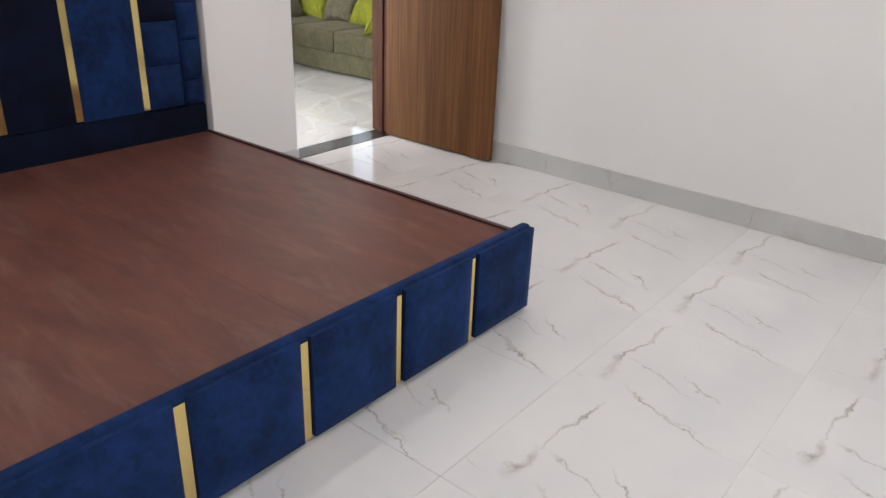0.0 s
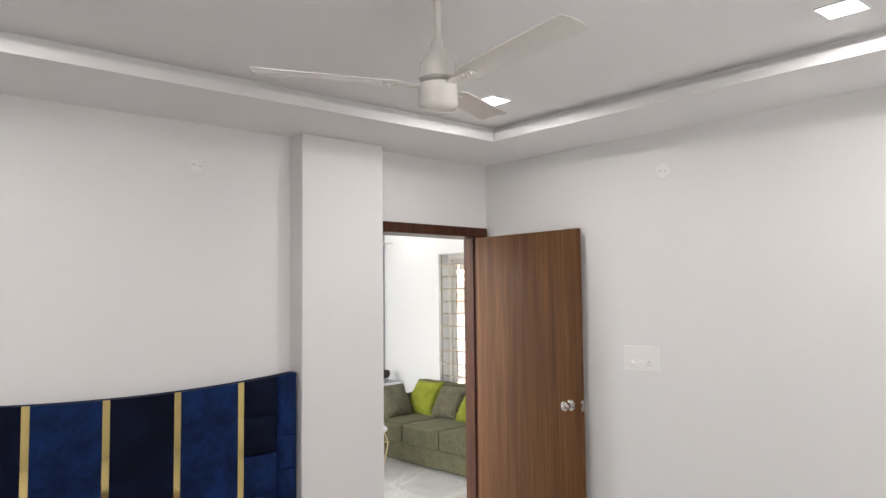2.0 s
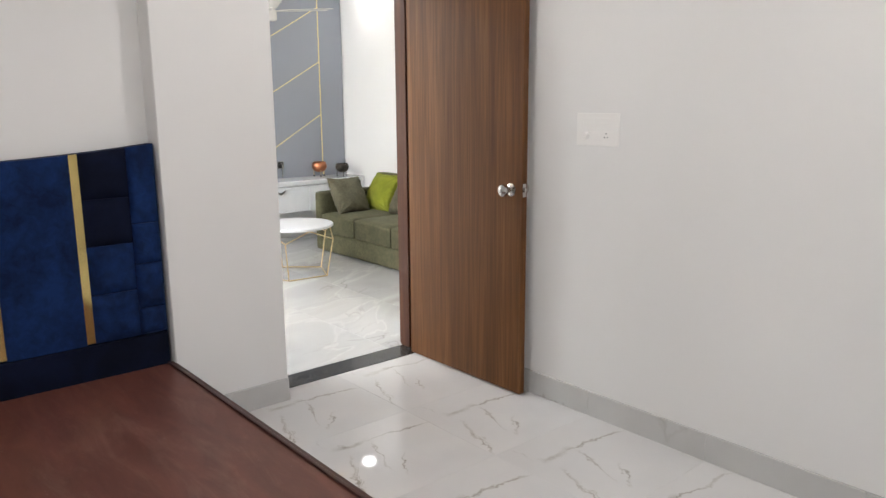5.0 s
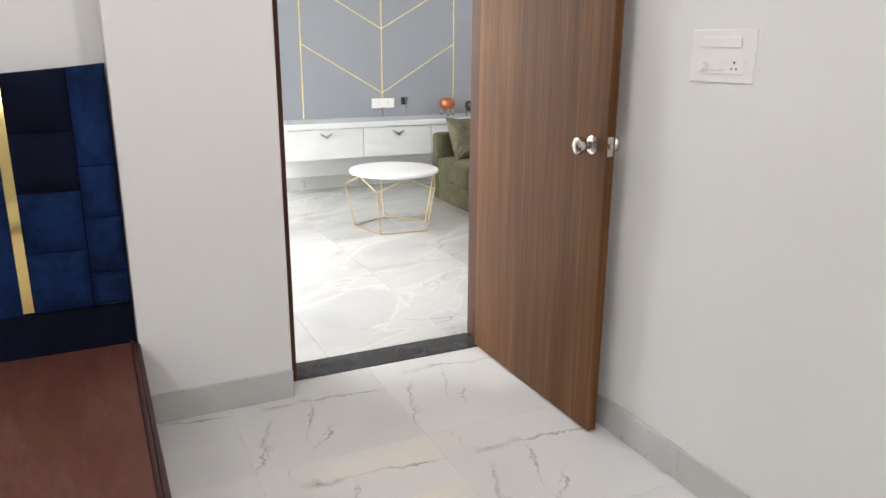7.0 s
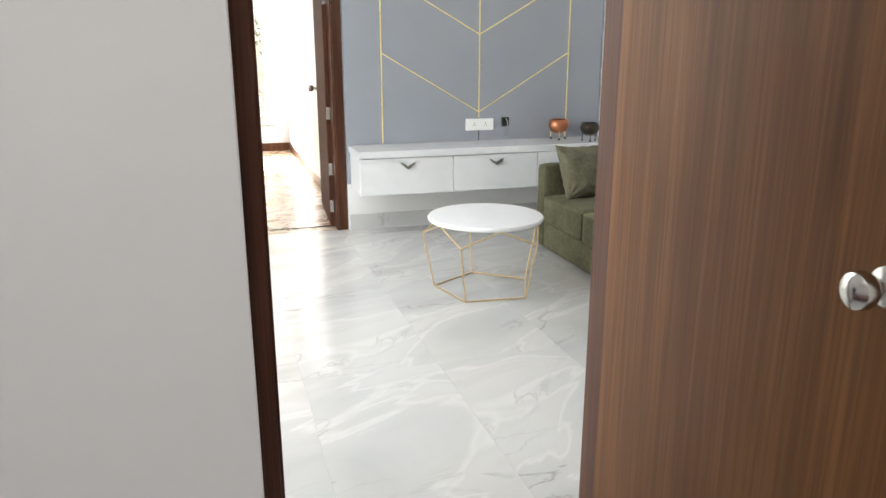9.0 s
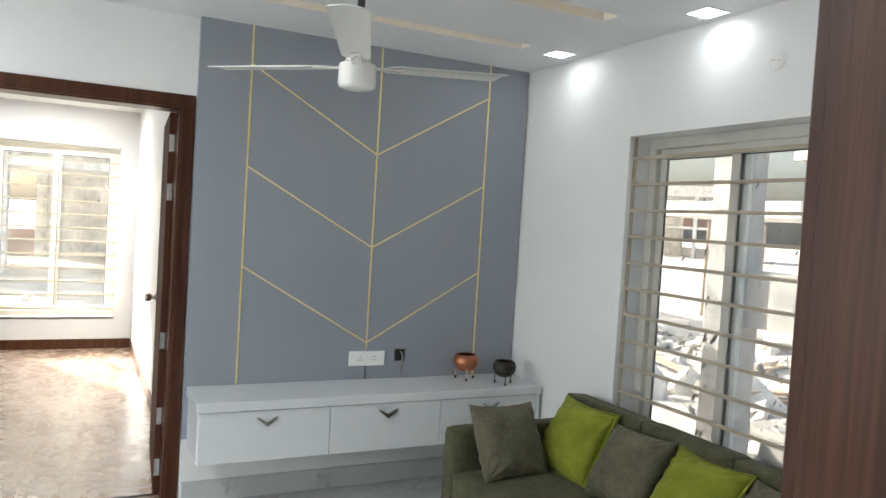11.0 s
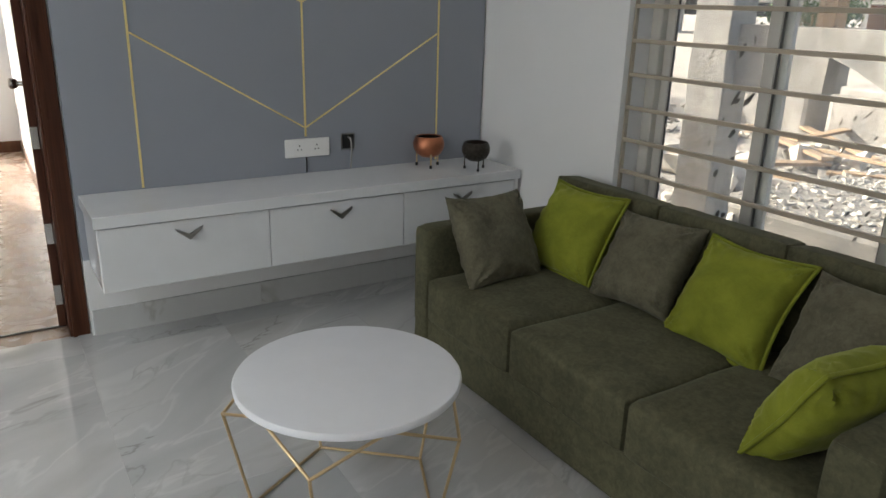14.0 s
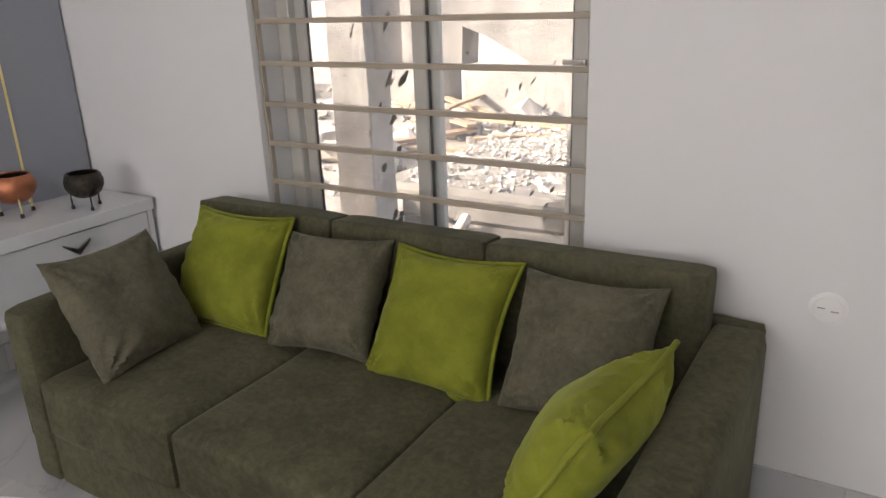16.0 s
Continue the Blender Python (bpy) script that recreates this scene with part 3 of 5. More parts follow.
# ---- doors ----
def lever_lock(parent, x, z, y_face, side):
    """A round door knob on a rose."""
    k = part("knob", lathe([(0, 0), (0.032, 0), (0.032, 0.006), (0.014, 0.010), (0.012, 0.030), (0.024, 0.038), (0.030, 0.052), (0.028, 0.068), (0.016, 0.076), (0, 0.077)], 24),
             STEEL, parent, "round brushed steel knob", True)
    k.matrix_basis = pose(x, y_face, z, 90 if side < 0 else -90, 0, 0)
    return k


def door_frame(name, x0, x1, y0, y1, z1, w, label, hinge_w=None, lock_w=None):
    f = tagged(new(name), label, "door frame", kind="structure")
    part("jamb", boxes(((x0, y0, 0), (x1, y0 + (lock_w or w), z1 - w)), bevel=0.004, seg=1), FRAME_WOOD, f)
    part("jamb", boxes(((x0, y1 - (hinge_w or w), 0), (x1, y1, z1 - w)), bevel=0.004, seg=1), FRAME_WOOD, f)
    part("lintel", boxes(((x0, y0, z1 - w), (x1, y1, z1)), bevel=0.004, seg=1), FRAME_WOOD, f)
    return f


f1 = door_frame("door_frame_1", XL - 0.034, XW + 0.012, 3.244, YB - 0.002, 2.208, 0.066, "dark brown wooden door frame", 0.030, 0.044)
part("stop", boxes(((XL - 0.010, 3.287, 0), (-3.245, 3.300, 2.142)), bevel=0.002, seg=1), FRAME_WOOD, f1)
part("stop", boxes(((XL - 0.010, 4.202, 0), (-3.245, 4.213, 2.142)), bevel=0.002, seg=1), FRAME_WOOD, f1)
d1 = tagged(new("door_1"), "open walnut-brown laminate door standing against the wall", "door", kind="structure")
part("leaf", boxes(((-3.160, 4.150, 0.01), (-2.262, 4.186, 2.138)), bevel=0.002, seg=1), DOOR_WOOD, d1)
lever_lock(d1, -2.334, 1.062, 4.150, -1)
lever_lock(d1, -2.334, 1.062, 4.186, 1)
part("latch_plate", boxes(((-2.2635, 4.155, 1.03), (-2.2615, 4.178, 1.095))), STEEL, d1, "steel latch plate on the door edge")
part("latch_bolt", boxes(((-2.2615, 4.160, 1.052), (-2.251, 4.173, 1.074)), bevel=0.003, seg=1), STEEL, d1)
part("tower_bolt", boxes(((-3.142, 3.30, 2.15), (-3.128, 3.32, 2.185))), STEEL, f1, "small steel catch")

f2 = door_frame("door_frame_2", XT - 0.162, XT + 0.014, 3.04, 4.155, 2.315, 0.085, "reddish-brown wooden door frame")
part("moulding", boxes(((XT + 0.0135, 3.125 - 0.03, 0), (XT + 0.022, 3.125 - 0.012, 2.242)), ((XT + 0.0135, 4.07 + 0.012, 0), (XT + 0.022, 4.07 + 0.03, 2.242)),
                       ((XT + 0.0135, 3.095, 2.242), (XT + 0.022, 4.10, 2.260))), FRAME_WOOD, f2)
d2 = tagged(new("door_2"), "dark brown wooden door, wide open into the far room", "door", kind="structure")
leaf = part("leaf", boxes(((-0.94, -0.035, 0.01), (0.0, 0.0, 2.225)), bevel=0.002, seg=1), MATT_WOOD, d2)
lever_lock(leaf, -0.86, 1.06, -0.035, -1)
d2.matrix_world = pose(-7.36, 4.07, 0, 0, 0, -3.6)
for z in (0.12, 0.42, 0.86, 1.72, 2.0):
    part("hinge", boxes(((0.0015, -0.034, z), (0.008, -0.002, z + 0.10)), bevel=0.002, seg=1), STEEL, d2, "pale steel butt hinge")

structure("threshold_bedroom", boxes(((XL + 0.018, 3.290, 0.0), (XW + 0.004, 4.190, 0.004))), GRANITE, "polished black granite door threshold", "threshold")
structure("threshold_far_room", boxes(((XT - 0.15, 3.125, 0.0), (XT - 0.135, 4.07, 0.006))), GRANITE, "thin dark threshold strip", "threshold")

# ---- skirting ----
def skirting(name, a, b, normal, h, material, label, step=0.62):
    """Skirting tiles along the floor from a to b, standing out along normal."""
    top = tagged(new(name), label, "skirting", kind="structure")
    a, b, n = Vector((*a, 0)), Vector((*b, 0)), Vector((*normal, 0))
    d = (b - a).normalized()
    total, at = (b - a).length, 0.0
    while at < total - 0.01:
        end = min(total, at + step)
        p, q = a + d * (at + 0.0006), a + d * (end - 0.0006) + n * 0.012
        lo = Vector((min(p.x, q.x), min(p.y, q.y), 0))
        hi = Vector((max(p.x, q.x), max(p.y, q.y), h))
        o = part("skirting_tile", boxes((-(hi - lo) / 2, (hi - lo) / 2), bevel=0.0015, seg=1), material, top)
        o.matrix_basis = Matrix.Translation((lo + hi) / 2)
        at = end


skirting("baseboard_bedroom_side", (XW + 0.02, YB), (BX1, YB), (0, -1), 0.120, SKIRT, "pale veined marble skirting")
skirting("baseboard_headboard", (XW, BY0), (XW, 2.684), (1, 0), 0.118, SKIRT, "pale veined marble skirting")
skirting("baseboard_column", (-3.018, 2.684), (-3.018, 3.242), (1, 0), 0.118, SKIRT, "pale veined marble skirting", 0.56)
skirting("baseboard_grey_wall", (XG, 4.17), (XG, YW), (1, 0), 0.125, SKIRT, "pale veined marble skirting", 0.8)
skirting("baseboard_living_door", (XT, LY0), (XT, 3.036), (1, 0), 0.115, SKIRT, "pale marble skirting")
skirting("baseboard_window_wall", (XG + 0.014, YW), (XL, YW), (0, -1), 0.14, SKIRT, "pale marble skirting")
skirting("baseboard_far_window", (XF, FY0), (XF, YF), (1, 0), 0.11, BROWN_SKIRT, "brown skirting board", 6)
skirting("baseboard_far_side", (XF + 0.014, YF), (-8.4, YF), (0, -1), 0.11, BROWN_SKIRT, "brown skirting board", 6)


# ---- windows ----
def barred_window(name, w, h, bars, first, step, frame_mat, label, glazing, bar_mat):
    """A two-leaf sliding window with horizontal bars on the room side; x along the wall, y into the wall, z up, from its lower left corner."""
    win = tagged(new(name), label, "window", kind="structure")
    t, y0, y1 = 0.060, 0.145, 0.205
    part("window_frame", boxes(((0, y0, 0), (w, y1, t)), ((0, y0, h - t), (w, y1, h)), ((0, y0, t), (t, y1, h - t)), ((w - t, y0, t), (w, y1, h - t)), bevel=0.004, seg=1), frame_mat, win)
    half = w / 2
    for k, (s0, s1, yy) in enumerate(((t - 0.01, half + 0.045, y0 + 0.036), (half - 0.045, w - t + 0.01, y0 + 0.006))):
        f = 0.055
        sash = part("sash", boxes(((s0, yy, t), (s1, yy + 0.026, t + f)), ((s0, yy, h - t - f), (s1, yy + 0.026, h - t)),
                                  ((s0, yy, t + f), (s0 + f, yy + 0.026, h - t - f)), ((s1 - f, yy, t + f), (s1, yy + 0.026, h - t - f)), bevel=0.003, seg=1), frame_mat, win)
        part("gasket", boxes(((s0 + f, yy + 0.008, t + f), (s0 + f + 0.006, yy + 0.018, h - t - f)), ((s1 - f - 0.006, yy + 0.008, t + f), (s1 - f, yy + 0.018, h - t - f)),
                             ((s0 + f + 0.006, yy + 0.008, h - t - f - 0.006), (s1 - f - 0.006, yy + 0.018, h - t - f))), GASKET, sash)
        pane = part("pane", boxes(((s0 + f - 0.004, yy + 0.011, t + f - 0.004), (s1 - f + 0.004, yy + 0.015, h - t - f + 0.004))), glazing, sash, "clear glass pane")
        pane.visible_shadow = False
    part("sill", boxes(((0, 0.0, -0.02), (w, y0, 0.004))), CONCRETE_PALE, win, "pale stone sill")
    part("grille_upright", boxes(((0.004, 0.028, 0.004), (0.012, 0.050, h - 0.002)), bevel=0.001, seg=1), bar_mat, win, "painted steel upright")
    for k in range(bars):
        z = first + k * step
        part("grille_bar", boxes(((0.002, 0.030, z - 0.009), (w - 0.002, 0.048, z + 0.009)), bevel=0.002, seg=1), bar_mat, win)
    return win


w1 = barred_window("window_1", WIN[1] - WIN[0], WIN[3] - WIN[2], 12, 0.494 - WIN[2] + 0.012, 0.1463, UPVC, "grey sliding window behind beige horizontal bars", GLASS, BAR_PAINT)
w1.matrix_world = pose(WIN[0], YW, WIN[2])
part("latch", boxes(((WIN[1] - WIN[0] - 0.13, 0.128, 0.74), (WIN[1] - WIN[0] - 0.06, 0.145, 0.755))), STEEL, w1, "grey window latch")
rnd = random.Random(4)
sashes = [o for o in w1.children if o.name.startswith("sash")]
for k in range(58):
    sash = sashes[k % 2]
    big = k % 2 == 0 and k < 28
    x = rnd.gauss(0.47, 0.03) if big else rnd.uniform(0.15, 0.58) if k % 2 == 0 else rnd.uniform(0.72, 1.12)
    z, ln, wd = rnd.uniform(0.12, 1.5), rnd.uniform(0.014, 0.034) if big else rnd.uniform(0.004, 0.018), rnd.uniform(0.006, 0.013) if big else rnd.uniform(0.002, 0.006)
    y = 0.145 + (0.036 if k % 2 == 0 else 0.006) + 0.0105
    bm = bmesh.new()
    ring = [bm.verts.new((wd * math.cos(a) * rnd.uniform(0.7, 1.3), 0, ln * math.sin(a) * rnd.uniform(0.7, 1.3))) for a in [2 * math.pi * q / 9 for q in range(9)]]
    back = [bm.verts.new((v.co.x, 0.0006, v.co.z)) for v in ring]
    bm.faces.new(ring), bm.faces.new(back[::-1])
    for q in range(9):
        bm.faces.new((ring[q], ring[(q + 1) % 9], back[(q + 1) % 9], back[q]))
    st = part("stain", bm, STAIN, sash, "dark dried splash on the glass")
    st.matrix_basis = pose(x, y, z, 0, rnd.uniform(10, 40), 0)
w2 = barred_window("window_2", FWIN[1] - FWIN[0], FWIN[3] - FWIN[2], 12, 0.10, 0.152, UPVC_W, "cream sliding window behind cream horizontal bars, bright outside", GLASS_CLEAN, BAR_CREAM)
w2.matrix_world = pose(XF, FWIN[0], FWIN[2], 0, 0, 90)
# the last two windows are unseen, added along with their fill lamps
w3 = barred_window("unseen_window_bedroom", BWIN[1] - BWIN[0], BWIN[3] - BWIN[2], 10, 0.08, 0.146, UPVC, "assumed grey sliding window of the bedroom, out of view", GLASS_CLEAN, BAR_PAINT)
w3.matrix_world = pose(BX1, BWIN[1], BWIN[2], 0, 0, -90)
w4 = barred_window("unseen_window_living", LWIN[1] - LWIN[0], LWIN[3] - LWIN[2], 10, 0.08, 0.146, UPVC, "added wide grey sliding window of the living room, out of view", GLASS, BAR_PAINT)
w4.matrix_world = pose(LWIN[1], LY0, LWIN[2], 0, 0, 180)


# ---- bed ----
def bed():
    hx0, hx1, y0, y1 = XW + 0.013, -3.052, 0.713, 2.678

    def top_at(y):
        k = (y - (y0 + y1) / 2) / ((y1 - y0) / 2)
        return 1.262 + 0.058 * k * k

    b = thing("bed", "double bed with navy velvet headboard, bare maroon board, no mattress", "bed")

    def slab(ya, yb, za, zb, xa, xb, bevel, puff, n=6):
        """An upholstered panel whose upper edge follows the headboard's curve when zb is None."""
        bm = bmesh.new()
        front, nz = [], 8
        for i in range(n + 1):
            y = ya + (yb - ya) * i / n
            zt = top_at(y) if zb is None else zb
            row = []
            for j in range(nz + 1):
                z = za + (zt - za) * j / nz
                e = min(1.0, 6 * min(i / n, 1 - i / n, j / nz, 1 - j / nz))
                edge = min(i, n - i, j, nz - j) == 0
                row.append(bm.verts.new((xb + (0 if edge else puff * (0.75 + 0.25 * e)), y, z)))
            front.append(row)
        back = [[bm.verts.new((xa, v.co.y, v.co.z)) for v in row] for row in front]
        for i in range(n):
            for j in range(nz):
                bm.faces.new((front[i][j], front[i + 1][j], front[i + 1][j + 1], front[i][j + 1]))
                bm.faces.new((back[i][j], back[i][j + 1], back[i + 1][j + 1], back[i + 1][j]))
        for i in range(n):
            bm.faces.new((front[i][0], back[i][0], back[i + 1][0], front[i + 1][0]))
            bm.faces.new((front[i][nz], front[i + 1][nz], back[i + 1][nz], back[i][nz]))
        for j in range(nz):
            bm.faces.new((front[0][j], front[0][j + 1], back[0][j + 1], back[0][j]))
            bm.faces.new((front[n][j], back[n][j], back[n][j + 1], front[n][j + 1]))
        bmesh.ops.recalc_face_normals(bm, faces=bm.faces)
        return bm

    head = part("headboard", slab(y0, y1, 0.01, None, hx0, hx1 - 0.022, 0.01, 0.0, 16), NAVY_DARK_NAP, b, "navy velvet headboard with a dipped top")
    golds = [1.006, 1.345, 1.680, 2.015, 2.350]
    part("lower_band", slab(y0 + 0.004, y1 - 0.004, 0.02, 0.472, hx1 - 0.024, hx1 - 0.006, 0.01, 0.006, 16), NAVY_DARK_NAP, head, smooth=True)
    for k, g in enumerate(golds):
        part("gold_strip", slab(g - 0.0165, g + 0.0165, 0.483, None, hx1 - 0.024, hx1 - 0.014, 0.0, 0.0, 2), GOLD, head, "mirror-gold vertical strip")
    # every other panel takes the darker colour that stands for turned nap
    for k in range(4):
        part("panel", slab(golds[k] + 0.018, golds[k + 1] - 0.018, 0.478, None, hx1 - 0.024, hx1 - 0.010, 0.01, 0.012, 8), NAVY if k % 2 else NAVY_DARK_NAP, head, smooth=True)
    for side in (0, 1):
        inner = (0.846, 0.988) if not side else (2.368, 2.556)
        outer = (0.716, 0.842) if not side else (2.560, 2.675)
        cuts = [0.478, 0.665, 0.89, 1.09] if not side else [0.478, 0.69, 0.90, 1.10]
        for c0, c1 in zip(cuts, cuts[1:] + [None]):
            part("tuft", slab(*inner, c0 + 0.002, None if c1 is None else c1 - 0.002, hx1 - 0.024, hx1 - 0.012, 0.01, 0.020, 6), NAVY if not side or c0 < 0.8 else NAVY_DARK_NAP, head, smooth=True)
        cuts = [0.478, 0.56, 0.78, 1.0] if not side else [0.478, 0.60, 0.80, 0.98]
        for c0, c1 in zip(cuts, cuts[1:] + [None]):
            part("tuft", slab(*outer, c0 + 0.002, None if c1 is None else c1 - 0.002, hx1 - 0.024, hx1 - 0.012, 0.01, 0.020, 6), NAVY, head, smooth=True)
    # platform
    px0, px1, py0, py1 = hx1 - 0.004, -1.066, 0.786, 2.690
    mid = 1.70
    part("deck_board", boxes(((px0, py0 + 0.018, 0.308), (px1, mid - 0.0004, 0.324)), bevel=0.0006, seg=1), BOARD, b, "scuffed dusty maroon board")
    part("deck_board", boxes(((px0, mid + 0.0004, 0.308), (px1, py1 - 0.018, 0.3241)), bevel=0.0006, seg=1), BOARD, b, "scuffed dusty maroon board")
    part("side_rail", boxes(((px0, py0, 0.035), (px1, py0 + 0.017, 0.322)), bevel=0.002, seg=1), SIDE_PANEL, b, "pale grey laminate side rail")
    part("side_rail", boxes(((px0, py1 - 0.017, 0.035), (px1, py1, 0.329)), bevel=0.002, seg=1), BOARD_EDGE, b, "dark maroon side rail")
    part("edge_lip", boxes(((px0, py1 - 0.032, 0.3247), (px1, py1 - 0.018, 0.334)), bevel=0.003, seg=2), BOARD_EDGE, b)
    for x in (-2.75, -1.5):
        for y in (0.95, 2.50):
            part("foot", boxes(((x - 0.03, y - 0.03, 0), (x + 0.03, y + 0.03, 0.308)), bevel=0.003, seg=1), BOARD_EDGE, b)
    # footboard
    fx0, fx1, fy0, fy1 = -1.064, -1.012, 0.806, 2.715
    foot = part("footboard", boxes(((fx0, fy0, 0.012), (fx1 - 0.012, fy1, 0.358)), bevel=0.012, seg=3), NAVY, b, "navy velvet footboard with gold strips", True)
    fg = [1.218, 1.597, 1.976, 2.354]
    ends = [fy0 + 0.002] + fg + [fy1 - 0.002]
    for k, (a, c) in enumerate(zip(ends, ends[1:])):
        a2 = a + (0.020 if k else 0)
        c2 = c - (0.020 if k < 4 else 0)
        p = part("panel", slab(a2, c2, 0.014, 0.348, fx1 - 0.014, fx1 + 0.004, 0.01, 0.016, 12), NAVY, foot, smooth=True)
    for g in fg:
        part("gold_strip", boxes(((fx1 - 0.0125, g - 0.017, 0.014), (fx1 - 0.005, g + 0.017, 0.336))), GOLD, foot, "mirror-gold vertical strip")


bed()


# ---- ceiling fans ----
def ceiling_fan(x, y, z_ceiling, z_blade, turn, rod_mat, label, sweep_r=0.60, shroud=True, pitch=11, rise=0.0, lean=0.0):
    f = thing("ceiling_fan", label, "ceiling fan", "", pose(x, y, z_blade))
    up = z_ceiling - z_blade
    part("downrod", rod(bmesh.new(), (0, 0, 0.05), (0, 0, up), 0.013, 16), rod_mat, f, smooth=True)
    part("canopy", lathe([(0, up), (0.022, up), (0.024, up - 0.012), (0.014, up - 0.02), (0, up - 0.02)], 20), rod_mat, f, smooth=True)
    if shroud:
        part("shroud", lathe([(0.013, 0.175), (0.022, 0.172), (0.023, 0.15), (0.036, 0.13), (0.058, 0.10), (0.063, 0.078), (0.063, 0.048), (0.046, 0.042), (0, 0.042)], 32), FAN_PAINT, f, "ivory bell-shaped cover", True)
    else:
        part("shroud", lathe([(0.013, 0.12), (0.022, 0.116), (0.025, 0.085), (0.040, 0.055), (0.048, 0.028), (0, 0.028)], 28), FAN_PAINT, f, smooth=True)
    part("motor", lathe([(0, 0.032), (0.055, 0.032), (0.064, 0.026), (0.066, -0.040), (0.060, -0.052), (0.040, -0.058), (0, -0.060)], 36), FAN_PAINT, f, "glossy ivory motor housing", True)
    for k in range(3):
        bm = bmesh.new()
        rows = []
        for q in (0.0, 0.04, 0.2, 0.45, 0.7, 0.9, 0.965, 0.99, 1.0):
            r = 0.12 + (sweep_r - 0.12) * q
            half = (0.047 + 0.010 * q) * {0.0: 0.7, 0.99: 0.93, 1.0: 0.78}.get(q, 1.0)
            tilt = radians(-pitch)
            rows.append([bm.verts.new((r, c * half * math.cos(tilt), c * half * math.sin(tilt) + 0.005 * (1 - c * c) + dz)) for dz in (0.002, -0.002) for c in (-1, -0.5, 0, 0.5, 1)])
        for a, b2 in zip(rows, rows[1:]):
            for j in range(4):
                bm.faces.new((a[j], b2[j], b2[j + 1], a[j + 1]))
                bm.faces.new((a[5 + j], a[6 + j], b2[6 + j], b2[5 + j]))
            bm.faces.new((a[0], a[5], b2[5], b2[0]))
            bm.faces.new((a[4], b2[4], b2[9], a[9]))
        for e in (rows[0], rows[-1]):
            for j in range(4):
                bm.faces.new((e[j], e[j + 1], e[6 + j], e[5 + j]))
        bmesh.ops.recalc_face_normals(bm, faces=bm.faces)
        blade = part("blade", bm, FAN_PAINT, f, smooth=True)
        blade.matrix_basis = pose(0, 0, 0.02, lean, 0, 0) @ pose(0, 0, 0, 0, 0, turn + 120 * k) @ pose(0, 0, 0, 0, -rise, 0)
        arm = part("blade_iron", boxes(((0.055, -0.018, -0.006), (0.18, 0.018, 0.001)), bevel=0.003, seg=1), FAN_PAINT, blade)
        for sx, sy in ((0.14, 0.011), (0.14, -0.011), (0.165, 0.0)):
            part("screw", lathe([(0, -0.009), (0.004, -0.008), (0.005, -0.006), (0, -0.006)], 8, (sx, sy)), STEEL, blade)
    return f


ceiling_fan(-1.22, 2.15, TRAY_Z, 2.395, 117, FAN_PAINT, "ivory three-blade ceiling fan hanging from the tray", 0.60, True, 7, 3.6)
ceiling_fan(-5.29, 4.425, LIVING_Z, 2.185, 98, DARK, "white three-blade ceiling fan on a black rod", 0.63, False, 4, 3.2, 2.5)


# ---- wall plates ----
def socket_holes(parent, cx, cz, s=1.0, y=-0.0125):
    for dx, dz, r in ((0, 0.011, 0.0035), (-0.0085, -0.006, 0.003), (0.0085, -0.006, 0.003)):
        h = part("socket_hole", rod(bmesh.new(), (cx + dx * s, y, cz + dz * s), (cx + dx * s, y + 0.003, cz + dz * s), r * s, 8), DARK, parent)


def switch_board(at, label, name="switch_board", w=0.235, h=0.145):
    """A modular plate, x along the wall, -y into the room, centred."""
    s = thing(name, label, "switch board", "", at)
    part("plate", boxes(((-w / 2, -0.0055, -h / 2), (w / 2, 0, h / 2)), bevel=0.0035, seg=3), PLASTIC, s)
    part("cover_strip", boxes(((-w * 0.33, -0.0092, h * 0.16), (w * 0.30, -0.007, h * 0.36)), bevel=0.001, seg=1), PLASTIC, s, "white strip of rocker switches")
    part("module_frame", boxes(((-w * 0.33, -0.0087, -h * 0.33), (w * 0.36, -0.007, -h * 0.06)), bevel=0.001, seg=1), PLASTIC, s)
    k = part("regulator_knob", lathe([(0, 0), (0.014, 0), (0.013, 0.012), (0.011, 0.015), (0, 0.015)], 20), PLASTIC, s, smooth=True)
    k.matrix_basis = pose(-w * 0.24, -0.0085, -h * 0.19, 90, 0, 0)
    part("rocker", boxes(((-w * 0.10, -0.0105, -h * 0.27), (w * 0.06, -0.0085, -h * 0.11)), bevel=0.001, seg=1), PLASTIC, s)
    socket_holes(s, w * 0.22, -h * 0.19, 1.0, -0.0092)
    return s


switch_board(pose(-1.890, YB, 1.362), "white switch plate with fan knob and socket on the wall")
switch_board(pose(XT, 2.733, 1.476, 0, 0, 90), "white switch plate beside the doorway", w=0.21, h=0.2)
switch_board(pose(XW, 0.62, 0.58, 0, 0, 90), "white switch plate beside the headboard", w=0.18, h=0.12)

hs = thing("wall_socket", "white square socket plate high on the wall", "socket", "", pose(-0.47, YB, 2.42))
part("plate", boxes(((-0.045, -0.010, -0.055), (0.045, 0, 0.055)), bevel=0.004, seg=2), PLASTIC, hs)
socket_holes(hs, 0.0, 0.018, 1.8, -0.0105)
part("rocker", boxes(((-0.012, -0.0125, -0.042), (0.012, -0.0095, -0.018)), bevel=0.001, seg=1), PLASTIC, hs)


